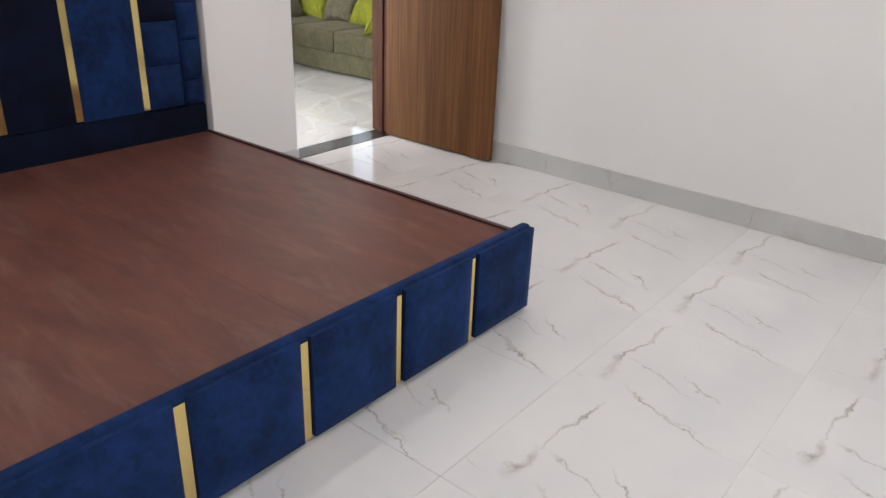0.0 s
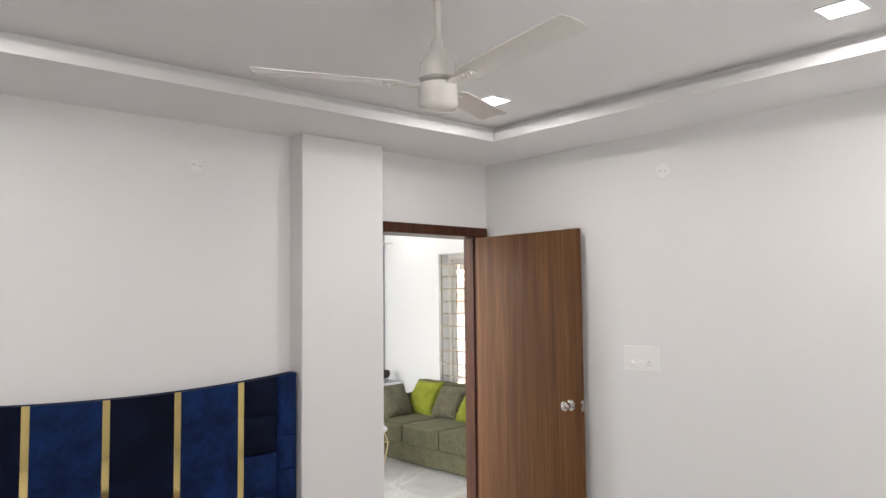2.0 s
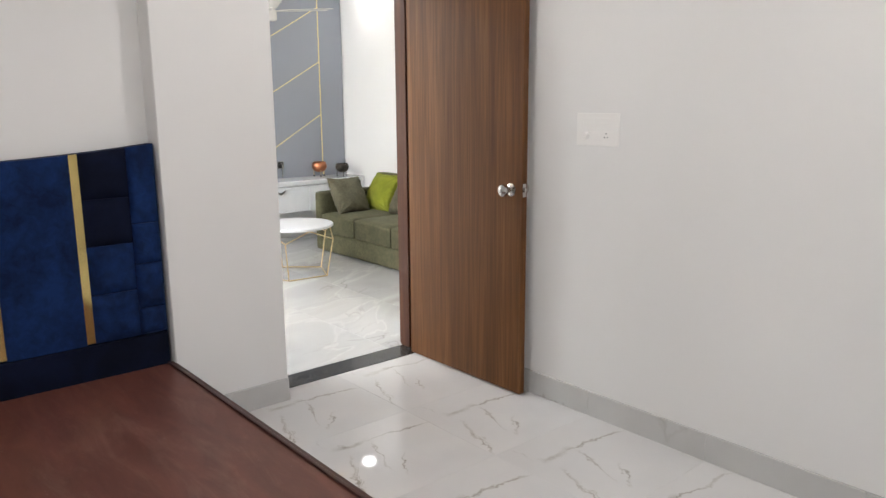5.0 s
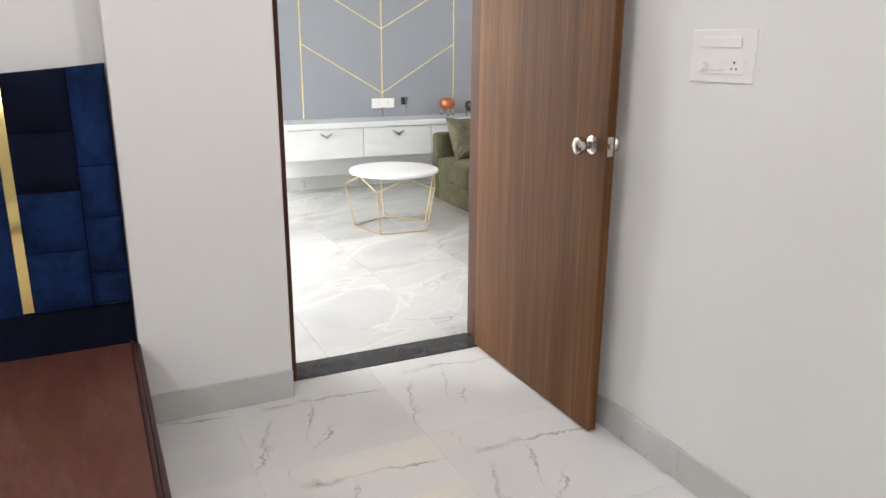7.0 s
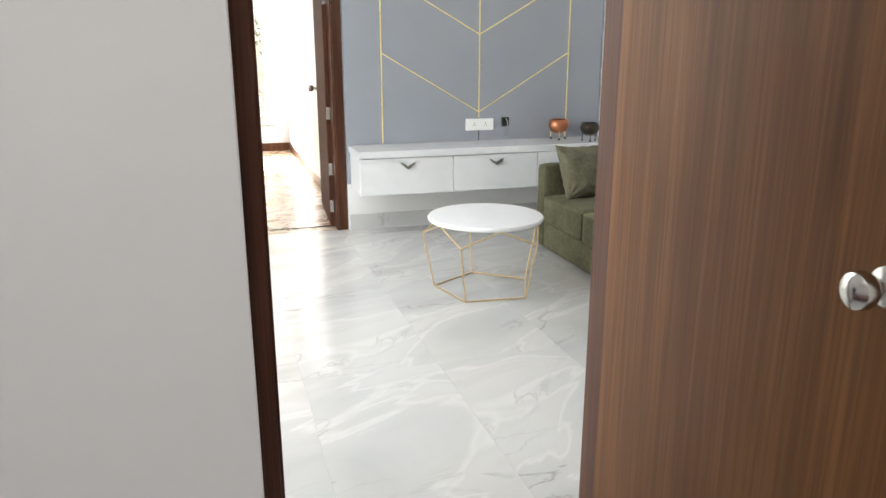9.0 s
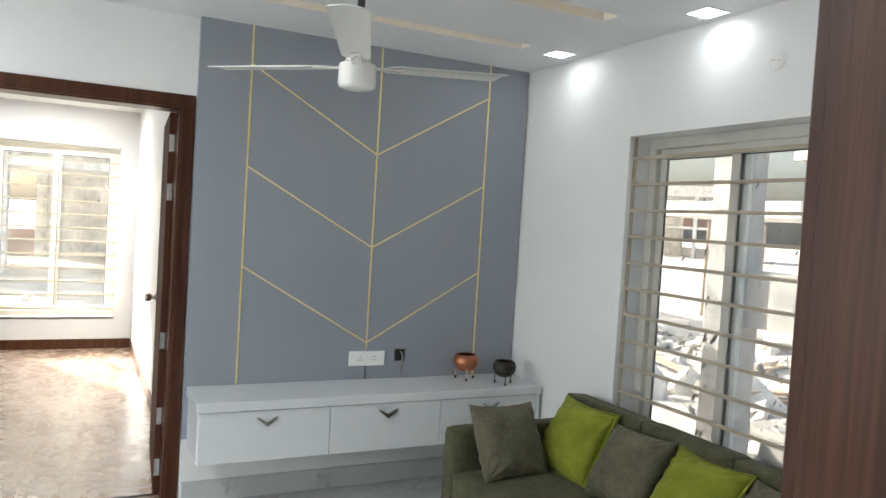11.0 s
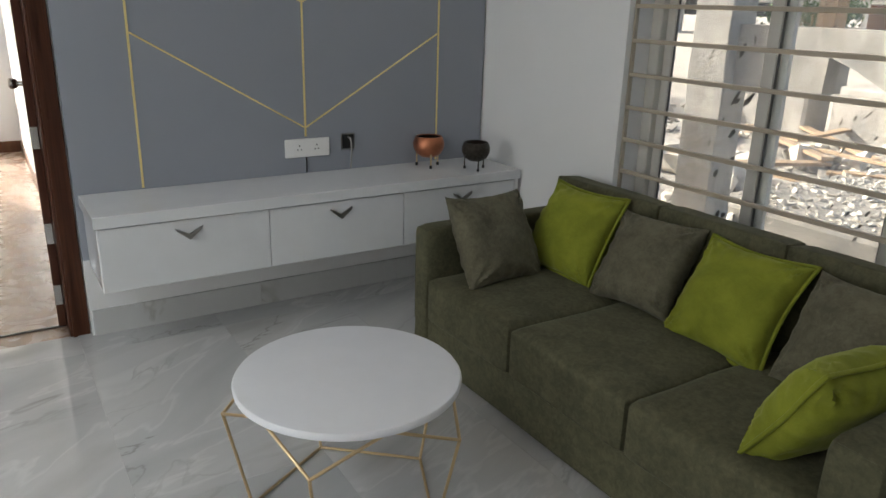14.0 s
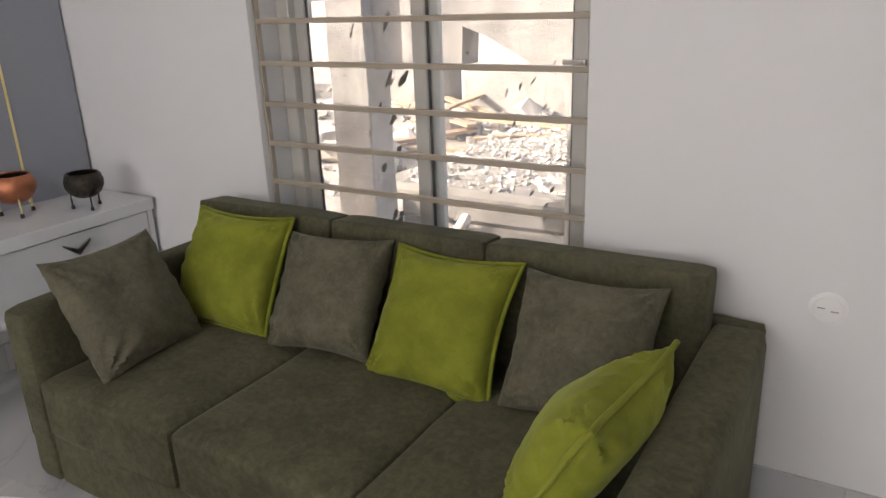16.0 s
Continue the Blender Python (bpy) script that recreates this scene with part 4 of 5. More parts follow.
def round_plate(at, label):
    r = thing("round_cover_plate", label, "cover plate", "", at)
    p = part("plate", lathe([(0, 0), (0.047, 0), (0.0465, 0.003), (0.043, 0.005), (0, 0.0055)], 28), PLASTIC, r, smooth=True)
    p.matrix_basis = pose(0, 0, 0, 90, 0, 0)
    part("ring", sweep([(0.036 * math.cos(a), -0.0056, 0.036 * math.sin(a)) for a in [2 * math.pi * k / 28 for k in range(28)]], 0.0022, 6, True), PLASTIC, r, smooth=True)
    for dx, dz in ((-0.016, 0.003), (0.016, -0.003)):
        part("screw", boxes(((dx - 0.009, -0.0066, dz - 0.0016), (dx + 0.009, -0.0045, dz + 0.0016)), bevel=0.0006, seg=1), HANDLE, r)


round_plate(pose(XW, 2.13, 2.43, 0, 0, 90), "round white cover plate above the headboard")
round_plate(pose(-1.715, YB, 2.425), "round white cover plate high on the wall")
round_plate(pose(-4.19, YW, 0.65), "round white cover plate low on the wall")
round_plate(pose(-5.18, YW, 2.50), "round white cover plate above the window")


# ---- grey wall: brass inlay, sockets, cable ----
inlay = thing("brass_inlay", "thin brass lines forming chevrons on the grey wall", "wall inlay")
GL, GC, GR = 4.449, 5.245, 6.021


def inlay_line(y0, z0, y1, z1, w=0.008):
    d = Vector((0, y1 - y0, z1 - z0))
    n = Vector((0, -d.z, d.y)).normalized() * (w / 2)
    bm = bmesh.new()
    corners = [Vector((XG, y0, z0)) - n, Vector((XG, y1, z1)) - n, Vector((XG, y1, z1)) + n, Vector((XG, y0, z0)) + n]
    lo = [bm.verts.new(c) for c in corners]
    hi = [bm.verts.new(c + Vector((0.003, 0, 0))) for c in corners]
    bm.faces.new(hi)
    for k in range(4):
        bm.faces.new((lo[k], lo[(k + 1) % 4], hi[(k + 1) % 4], hi[k]))
    bmesh.ops.recalc_face_normals(bm, faces=bm.faces)
    part("strip", bm, GOLD_TRIM, inlay)


inlay_line(GL, 0.680, GL, LIVING_Z - 0.002, 0.010)
inlay_line(GC, 0.862, GC, LIVING_Z - 0.002, 0.010)
inlay_line(GR, 0.680, GR, LIVING_Z - 0.002, 0.010)
for zc, zs in ((2.090, 2.533), (1.510, 1.945), (0.909, 1.364)):
    inlay_line(GL + 0.006, zs, GC - 0.006, zc)
    inlay_line(GC + 0.006, zc, GR - 0.006, zs)

tvs = thing("wall_socket", "white double socket plate on the grey wall", "socket", "", pose(XG, 5.251, 0.805, 0, 0, 90))
part("plate", boxes(((-0.12, -0.012, -0.047), (0.12, 0, 0.047)), bevel=0.005, seg=2), PLASTIC, tvs)
for cx in (-0.045, 0.048):
    part("module", boxes(((cx - 0.028, -0.0135, -0.03), (cx + 0.028, -0.0115, 0.03)), bevel=0.001, seg=1), PLASTIC, tvs)
    socket_holes(tvs, cx, 0.0, 1.15, -0.0142)
jb = thing("junction_box", "open back box in the grey wall, its dark depth painted black", "junction box", "", pose(XG, 5.478, 0.82, 0, 0, 90))
part("rim", boxes(((-0.038, -0.004, -0.042), (0.038, 0, -0.036)), ((-0.038, -0.004, 0.036), (0.038, 0, 0.042)), ((-0.038, -0.004, -0.036), (-0.032, 0, 0.036)), ((0.032, -0.004, -0.036), (0.038, 0, 0.036))), HANDLE, jb)
# no real depth: a thin black sheet paints the shade inside the box
part("recess", boxes(((-0.032, -0.001, -0.036), (0.032, 0.0, 0.036))), DARK, jb, "flat black sheet for the shaded inside of the box")
cable = link("cable", sweep([(XG + 0.006, 5.478, 0.845), (XG + 0.024, 5.480, 0.842), (XG + 0.034, 5.484, 0.82), (XG + 0.030, 5.487, 0.78), (XG + 0.022, 5.487, 0.73), (XG + 0.02, 5.486, 0.681)], 0.005), HANDLE, True)
tagged(cable, "short grey cable hanging from the box to the cabinet", "cable")
wire = link("cable", sweep([(XG + 0.004, GC, 0.757), (XG + 0.004, GC + 0.001, 0.72), (XG + 0.004, GC, 0.677)], 0.003), DARK, True)
tagged(wire, "thin dark wire below the double socket", "cable")


# ---- wall-hung cabinet ----
def tv_cabinet():
    c = thing("tv_cabinet", "white glossy wall-hung cabinet with three drop fronts", "cabinet")
    x0, x1, y0, y1 = XG + 0.001, -6.80, 4.175, YW - 0.02
    part("body", boxes(((x0, y0 + 0.012, 0.348), (x1 - 0.019, y1 - 0.004, 0.622)), bevel=0.002, seg=1), WHITE_GLOSS, c)
    part("worktop", boxes(((x0, y0, 0.6235), (x1 + 0.012, y1, 0.674)), bevel=0.002, seg=1), WHITE_GLOSS, c, "thick white glossy top")
    joints = [y0 + 0.012, 4.902, 5.596, y1 - 0.03]
    part("end_panel", boxes(((x0, y1 - 0.028, 0.348), (x1 - 0.002, y1 - 0.003, 0.6215))), WHITE_GLOSS, c)
    for a, b in zip(joints, joints[1:]):
        d = part("door", boxes(((x1 - 0.018, a + 0.002, 0.345), (x1, b - 0.002, 0.618)), bevel=0.0015, seg=1), WHITE_GLOSS, c, "plain white glossy front")
        m, z = (a + b) / 2, 0.545
        bm = bmesh.new()
        for sgn in (-1, 1):
            pts = [(0.0, -0.012), (0.052, 0.030), (0.058, 0.042), (0.040, 0.034), (0.0, 0.012)]
            lo = [bm.verts.new((x1 + 0.006, m + sgn * py, z + pz)) for py, pz in pts]
            hi = [bm.verts.new((x1 + 0.020, m + sgn * py * 0.97, z + pz)) for py, pz in pts]
            bm.faces.new(hi)
            bm.faces.new(lo)
            for k in range(5):
                bm.faces.new((lo[k], lo[(k + 1) % 5], hi[(k + 1) % 5], hi[k]))
        box(bm, (x1, m - 0.005, z - 0.006), (x1 + 0.007, m + 0.005, z + 0.006))
        bmesh.ops.recalc_face_normals(bm, faces=bm.faces)
        part("handle", bm, HANDLE, d, "pewter V-shaped handle")


tv_cabinet()


def bowl(x, y, outside, label, size=1.0):
    b = thing("footed_bowl", label, "bowl", "bowls on the cabinet", pose(x, y, 0.674) @ Matrix.Scale(size, 4))
    part("vessel", lathe([(0, 0.046), (0.036, 0.049), (0.060, 0.065), (0.074, 0.092), (0.076, 0.115), (0.068, 0.140), (0.062, 0.146), (0.058, 0.143)], 36), outside, b, smooth=True)
    part("lining", lathe([(0.058, 0.143), (0.064, 0.138), (0.070, 0.115), (0.066, 0.090), (0.045, 0.068), (0, 0.060)], 36), COPPER_IN, b, "dark inside", True)
    part("rim", sweep([(0.0605 * math.cos(a), 0.0605 * math.sin(a), 0.1455) for a in [2 * math.pi * k / 32 for k in range(32)]], 0.003, 6, True), outside, b, smooth=True)
    for k in range(3):
        a = radians(100 + 120 * k)
        cx, cy = math.cos(a), math.sin(a)
        leg = part("leg", sweep([(0.058 * cx, 0.058 * cy, 0.075), (0.061 * cx, 0.061 * cy, 0.045), (0.060 * cx, 0.060 * cy, 0.008)], 0.0035), GOLD_ROD if outside is COPPER else IRON, b, smooth=True)
        part("foot", lathe([(0, 0), (0.007, 0), (0.007, 0.012), (0.004, 0.016), (0, 0.016)], 10, (0.060 * cx, 0.060 * cy)), DARK, leg, smooth=True)


bowl(-7.075, 5.90, COPPER, "hammered copper bowl on three thin legs", 1.12)
bowl(-6.90, 6.09, IRON, "dark bronze textured bowl on three thin legs")


# ---- coffee table ----
def coffee_table():
    t = thing("coffee_table", "round white coffee table on a thin brass wire base", "coffee table", "", pose(-5.515, 4.688, 0))
    top = 0.453
    part("tabletop", lathe([(0, top - 0.028), (0.331, top - 0.028), (0.340, top - 0.022), (0.342, top - 0.008), (0.337, top - 0.001), (0.328, top), (0, top)], 72), TABLE_WHITE, t, "round white satin top", True)
    turn = radians(31)
    for k in range(5):
        a, b = turn + 2 * math.pi * k / 5, turn + 2 * math.pi * (k + 1) / 5
        m = (a + b) / 2
        f0 = (0.306 * math.cos(a), 0.306 * math.sin(a), 0.006)
        f1 = (0.306 * math.cos(b), 0.306 * math.sin(b), 0.006)
        m0 = (0.376 * math.cos(a), 0.376 * math.sin(a), 0.335)
        m1 = (0.376 * math.cos(b), 0.376 * math.sin(b), 0.335)
        tp = (0.31 * math.cos(m), 0.31 * math.sin(m), top - 0.030)
        part("base_rod", rod(bmesh.new(), f0, f1, 0.0052), GOLD_ROD, t, smooth=True)
        part("leg", rod(bmesh.new(), f0, m0, 0.0052), GOLD_ROD, t, smooth=True)
        part("brace", rod(bmesh.new(), m0, tp, 0.0052), GOLD_ROD, t, smooth=True)
        part("brace", rod(bmesh.new(), m1, tp, 0.0052), GOLD_ROD, t, smooth=True)
        part("joint", bmesh_ball(m0, 0.0066), GOLD_ROD, t, smooth=True)


def bmesh_ball(at, r):
    bm = bmesh.new()
    bmesh.ops.create_icosphere(bm, subdivisions=1, radius=r, matrix=Matrix.Translation(at))
    return bm


coffee_table()


# ---- sofa ----
def soft_box(lo, hi, r=0.03, puff=0.0, n=(8, 8, 4), seed=0, wob=0.004):
    """An upholstered block: rounded edges, a crowned top and slight unevenness."""
    bm = bmesh.new()
    bmesh.ops.create_cube(bm, size=2.0)
    bmesh.ops.subdivide_edges(bm, edges=bm.edges[:], cuts=9, use_grid_fill=True)
    lo, hi = Vector(lo), Vector(hi)
    half = (hi - lo) / 2
    mid = (hi + lo) / 2
    for v in bm.verts:
        u = v.co.copy()
        # crowd the rings towards the edges so that the rounding is fine
        for k in range(3):
            u[k] = math.copysign(abs(u[k]) ** 0.55, u[k])
        p = Vector((u.x * half.x, u.y * half.y, u.z * half.z))
        core = Vector([max(-half[k] + r, min(half[k] - r, p[k])) for k in range(3)])
        d = p - core
        if d.length > 1e-6:
            p = core + d.normalized() * min(d.length, r)
        if u.z > 0:
            p.z += puff * (1 - u.x ** 4) * (1 - u.y ** 4) * max(0, u.z)
        w = noise.noise(p * 5 + Vector((seed, seed * 2.3, 0)))
        p += Vector((u.x, u.y, u.z)).normalized() * w * wob
        v.co = p + mid
    return bm


def sofa():
    s = thing("sofa", "olive green suede three-seat sofa under the window", "sofa")
    y0, y1 = 5.39, YW - 0.02
    xs = [-6.225, -5.637, -5.047, -4.457]
    part("base", soft_box((-6.235, y0 + 0.012, 0.012), (-4.45, y1 - 0.01, 0.205), 0.012, 0, seed=1, wob=0.003), SUEDE, s, smooth=True)
    for k in range(3):
        part("seat_cushion", soft_box((xs[k] + 0.001, y0 - 0.006, 0.195), (xs[k + 1] - 0.001, 6.14, 0.395), 0.026, 0.013, seed=5 + k), SUEDE, s, "plump olive suede seat", True)
    for k in range(3):
        a = [-6.30, -5.67, -5.09, -4.455]
        b = soft_box((a[k] + 0.001, -0.065, 0.0), (a[k + 1] - 0.001, 0.065, 0.40), 0.016, 0.0, seed=9 + k, wob=0.005)
        m = part("back_cushion", b, SUEDE, s, "olive suede backrest section", True)
        m.matrix_basis = pose(0, 6.168, 0.358, -6, 0, 0)
    part("back_frame", soft_box((-6.33, 6.235, 0.18), (-4.325, y1, 0.60), 0.02, 0, seed=3, wob=0.002), SUEDE, s, smooth=True)
    part("armrest", soft_box((-6.345, y0, 0.014), (-6.226, 6.27, 0.606), 0.028, 0.004, seed=12), SUEDE, s, "square olive suede armrest", True)
    part("armrest", soft_box((-4.456, y0, 0.014), (-4.312, 6.27, 0.602), 0.028, 0.004, seed=13), SUEDE, s, "square olive suede armrest", True)
    for xa, xb in ((-6.345, -6.226), (-4.456, -4.312)):
        loop = [(xa + 0.012, y0 + 0.006, 0.17), (xa + 0.010, y0 + 0.006, 0.40), (xa + 0.012, y0 + 0.007, 0.575), (xa + 0.026, y0 + 0.007, 0.590),
                (xb - 0.026, y0 + 0.007, 0.590), (xb - 0.012, y0 + 0.007, 0.575), (xb - 0.010, y0 + 0.006, 0.40), (xb - 0.012, y0 + 0.006, 0.17)]
        part("welt_seam", sweep(loop, 0.002, 6), SUEDE, s, smooth=True)
    for x in (-6.25, -4.40):
        for y in (5.48, 6.22):
            part("foot", boxes(((x - 0.025, y - 0.025, 0), (x + 0.025, y + 0.025, 0.02))), DARK, s)


sofa()


def cushion(centre, u, v, size, mat, label, piped, seed, thick=0.1):
    """A square scatter cushion with pinched corners; u runs along its width, v up its height."""
    u, v = Vector(u).normalized(), Vector(v).normalized()
    w = u.cross(v).normalized()
    v = w.cross(u).normalized()
    m = Matrix((u, v, w)).transposed().to_4x4()
    m.translation = Vector(centre)
    c = thing("scatter_cushion", label, "cushion", "cushions on the sofa", m)
    h, n = size / 2 * 1.03, 34

    def at(a, b, s):
        """A point of the cover: plump middle, drawn-in sides, creases running in from the corners."""
        x = a * h * (1 - 0.105 * (1 - abs(b) ** 2.0) * abs(a) ** 3)
        y = b * h * (1 - 0.105 * (1 - abs(a) ** 2.0) * abs(b) ** 3)
        e = max(0.0, (1 - a * a) * (1 - b * b))
        soft = min(1.0, e * 7)
        z = s * thick * e ** 0.46
        for ca, cb in ((-1, -1), (-1, 1), (1, -1), (1, 1)):
            d, ang = math.hypot(a - ca, b - cb), math.atan2(b - cb, a - ca)
            z += s * thick * 0.13 * math.sin(ang * 13 + seed * 1.7 + ca) * math.exp(-(d / 0.55) ** 2) * soft
        edge = max(abs(a), abs(b))
        z += s * 0.006 * noise.noise(Vector((a * 7 + seed, b * 7, s))) * soft * edge
        tuck = math.sin((a if abs(b) > abs(a) else b) * 19 + seed * 2.1 + 1.5 * noise.noise(Vector((a * 3, b * 3, seed))))
        z += s * 0.006 * tuck * max(0.0, edge - 0.62) / 0.38 * soft
        z += 0.020 * noise.noise(Vector((x * 4 + seed * 3, y * 4, 0.7)))
        z += s * 0.012 * noise.noise(Vector((x * 8 + seed, y * 8 - seed, s * 2))) * soft
        return Vector((x, y, z))

    bm = bmesh.new()
    grid = {}
    for s in (1, -1):
        for i in range(n + 1):
            for j in range(n + 1):
                a, b = -1 + 2 * i / n, -1 + 2 * j / n
                a, b = math.sin(a * math.pi / 2) * 0.4 + a * 0.6, math.sin(b * math.pi / 2) * 0.4 + b * 0.6
                rim = i in (0, n) or j in (0, n)
                if rim and s < 0:
                    grid[s, i, j] = grid[1, i, j]
                else:
                    grid[s, i, j] = bm.verts.new(at(a, b, s))
        for i in range(n):
            for j in range(n):
                f = [grid[s, i, j], grid[s, i + 1, j], grid[s, i + 1, j + 1], grid[s, i, j + 1]]
                bm.faces.new(f if s > 0 else f[::-1])
    part("cover", bm, mat, c, smooth=True)
    if piped:
        loop = []
        for k in range(4 * n):
            side, q = divmod(k, n)
            e = -1 + 2 * q / n
            a, b = [(e, -1), (1, e), (-e, 1), (-1, -e)][side]
            p = at(a, b, 1)
            loop.append(p * 1.0 + Vector((a, b, 0)) * 0.006)
        part("piping", sweep(loop, 0.007, 8, True), mat, c, "raised corded edge in the same lime", True)
    return c


TAUPE_L, LIME_L = "soft olive-taupe suede cushion leaning on the sofa", "lime green velvet cushion with corded edge"
cushion((-6.115, 5.660, 0.566), (-0.03, 0.44, -0.01), (-0.205, -0.01, 0.345), 0.40, TAUPE, "olive-taupe suede cushion leaning on the armrest", False, 1)
cushion((-6.000, 6.000, 0.575), (0.40, 0.02, 0.0), (-0.09, 0.185, 0.348), 0.395, LIME, LIME_L, True, 2)
cushion((-5.578, 6.005, 0.563), (0.40, 0.03, 0.018), (-0.10, 0.19, 0.30), 0.385, TAUPE, TAUPE_L, False, 3)
cushion((-5.160, 6.000, 0.552), (0.43, 0.0, 0.0), (-0.035, 0.21, 0.30), 0.40, LIME, LIME_L, True, 4)
cushion((-4.730, 6.000, 0.562), (0.39, 0.01, 0.0), (0.0, 0.19, 0.29), 0.385, TAUPE, TAUPE_L, False, 5)
cushion((-4.580, 5.63, 0.555), (0.02, 0.31, 0.01), (0.17, 0.12, 0.25), 0.385, LIME, "lime velvet cushion slumped against the armrest", True, 6, 0.1)


# ---- outside ----
def ground():
    bm = bmesh.new()
    n, size = 60, 60.0
    rows = []
    for i in range(n + 1):
        row = []
        for j in range(n + 1):
            a, b = -1 + 2 * i / n, -1 + 2 * j / n
            x, y = -8 + math.copysign(abs(a) ** 2.2, a) * size * 8, 3 + math.copysign(abs(b) ** 2.2, b) * size * 8
            inside = XF - 1.5 < x < BX1 + 2 and -3 < y < YW + 1.2
            z = -0.32 + (0 if inside else 0.25 * noise.noise(Vector((x * 0.35, y * 0.35, 0))) + 0.10 * noise.noise(Vector((x * 1.1, y * 1.1, 3))))
            row.append(bm.verts.new((x, y, z)))
        rows.append(row)
    for a, b in zip(rows, rows[1:]):
        for k in range(n):
            bm.faces.new((a[k], b[k], b[k + 1], a[k + 1]))
    structure("ground", bm, EARTH, "dry rutted sandy building site ground", "ground", True)


ground()
structure("plinth", boxes(((XF - 0.25, -1.6, -0.5), (BX1 + 0.3, YW + 0.22, -0.06))), CONCRETE_PALE, "concrete plinth of the house", "plinth")


def stump(name, x, y, w, z1, label, mat=None, turn=0):
    bm = bmesh.new()
    box(bm, (-w / 2, -w / 2, -0.6), (w / 2, w / 2, z1), 0.012, 1)
    bmesh.ops.subdivide_edges(bm, edges=[e for e in bm.edges if abs(e.verts[0].co.z - e.verts[1].co.z) > 1], cuts=14)
    for v in bm.verts:
        v.co += Vector((noise.noise(v.co * 3), noise.noise(v.co * 3 + Vector((5, 0, 0))), 0)) * 0.012
    ob = tagged(link(name, bm, mat or CONCRETE), label, "column")
    ob.matrix_world = pose(x, y, 0, 0, 0, turn)
    return ob


stump("concrete_column", -7.47, 8.73, 0.32, 3.6, "stained raw concrete column outside the window", turn=6)
stump("concrete_column", -12.3, 16.75, 0.30, 3.3, "pale rendered column of an unfinished building", CONCRETE_PALE)
stump("concrete_column", -11.75, 17.2, 0.36, 3.3, "raw concrete column of an unfinished building", TIMBER)
stump("concrete_column", -9.3, 18.2, 0.34, 3.3, "raw concrete column of an unfinished building", CONCRETE_PALE)
tagged(link("concrete_beam", boxes(((-12.9, 16.2, 3.32), (-6.5, 18.6, 3.75)), bevel=0.02, seg=1), CONCRETE_PALE), "pale concrete slab of an unfinished building", "beam")
tagged(link("concrete_block", boxes(((-12.0, 14.6, -0.5), (-10.3, 15.6, 0.85)), bevel=0.08, seg=2), CONCRETE), "large grey concrete footing block", "concrete block")
tagged(link("concrete_block", boxes(((-9.9, 14.4, -0.5), (-7.6, 15.4, 0.55)), bevel=0.10, seg=2), CONCRETE), "long grey concrete footing block", "concrete block")
for dx in (0.0, 0.5, 1.3):
    bm = rod(bmesh.new(), (-16.9 + dx, 18.2 + dx * 0.4, -0.6), (-16.85 + dx, 18.2 + dx * 0.4, 2.1), 0.04, 8)
    tagged(link("scaffold_pole", bm, TIMBER), "brown upright scaffold pole on the site", "pole", "scaffold poles")
tagged(link("concrete_beam", boxes(((-20.5, 19.5, 2.3), (-15.2, 22.5, 2.75)), bevel=0.02, seg=1), CONCRETE_PALE), "pale slab edge of an unfinished building", "beam")


def stair_beam():
    """A deep raw concrete beam tied to the column, its underside cut away in a slope for a stair."""
    bm = bmesh.new()
    xz = [(-7.6, 0.95), (-6.85, 0.97), (-6.60, 1.0), (-6.585, 1.25), (-6.42, 1.19), (-6.15, 1.05), (-5.88, 0.91),
          (-5.85, 0.55), (-5.86, -0.5), (-4.6, -0.5), (-4.6, 1.42), (-7.6, 1.44)]
    front = [bm.verts.new((x, 8.70 + 0.01 * noise.noise(Vector((x * 6, z * 6, 0))), z)) for x, z in xz]
    back = [bm.verts.new((x, 8.93, z)) for x, z in xz]
    bm.faces.new(front), bm.faces.new(back[::-1])
    for k in range(len(xz)):
        j = (k + 1) % len(xz)
        bm.faces.new((front[j], front[k], back[k], back[j]))
    bmesh.ops.recalc_face_normals(bm, faces=bm.faces[:])
    tagged(link("concrete_beam", bm, CONCRETE), "rough grey concrete stair beam tied to the column", "beam")


stair_beam()
# added slab whose dark colour stands in for shade lying on the ground
tagged(link("shade_slab", boxes(((-8.0, 9.5, -0.4), (-4.6, 12.6, -0.10)), bevel=0.05, seg=1), CONCRETE_DARK), "low rubble-strewn slab, coloured dark grey in place of ground shade", "slab")


def unfinished_house(x, y, w, d, floors, turn, label):
    h = thing("unfinished_house", label, "house", "", pose(x, y, -0.4, 0, 0, turn))
    for k in range(floors):
        z = k * 3.1
        part("slab", boxes(((-w / 2, -d / 2, z + 2.9), (w / 2, d / 2, z + 3.1))), CONCRETE_PALE, h)
        for i in range(5):
            for yy in (-d / 2 + 0.2, d / 2 - 0.2):
                xx = -w / 2 + 0.2 + (w - 0.4) * i / 4
                part("pillar", boxes(((xx - 0.17, yy - 0.17, z), (xx + 0.17, yy + 0.17, z + 2.9))), CONCRETE_PALE, h)
        for i in range(4):
            xx = -w / 2 + 0.2 + (w - 0.4) * i / 4
            bw = (w - 0.4) / 4
            part("infill_wall", boxes(((xx + 0.18, d / 2 - 0.3, z), (xx + bw - 0.18, d / 2 - 0.12, z + (2.9 if (i + k) % 2 else 1.0)))), BRICK if (i + k) % 3 == 0 else CONCRETE_PALE, h)
    part("parapet", boxes(((-w / 2, -d / 2, floors * 3.1), (w / 2, -d / 2 + 0.15, floors * 3.1 + 0.8))), CONCRETE_PALE, h)


unfinished_house(-42, 66, 13, 8, 2, 30, "pale concrete frame of an unfinished two-storey house")
unfinished_house(-60, 58, 14, 8, 2, 30, "pale concrete frame of an unfinished two-storey house")
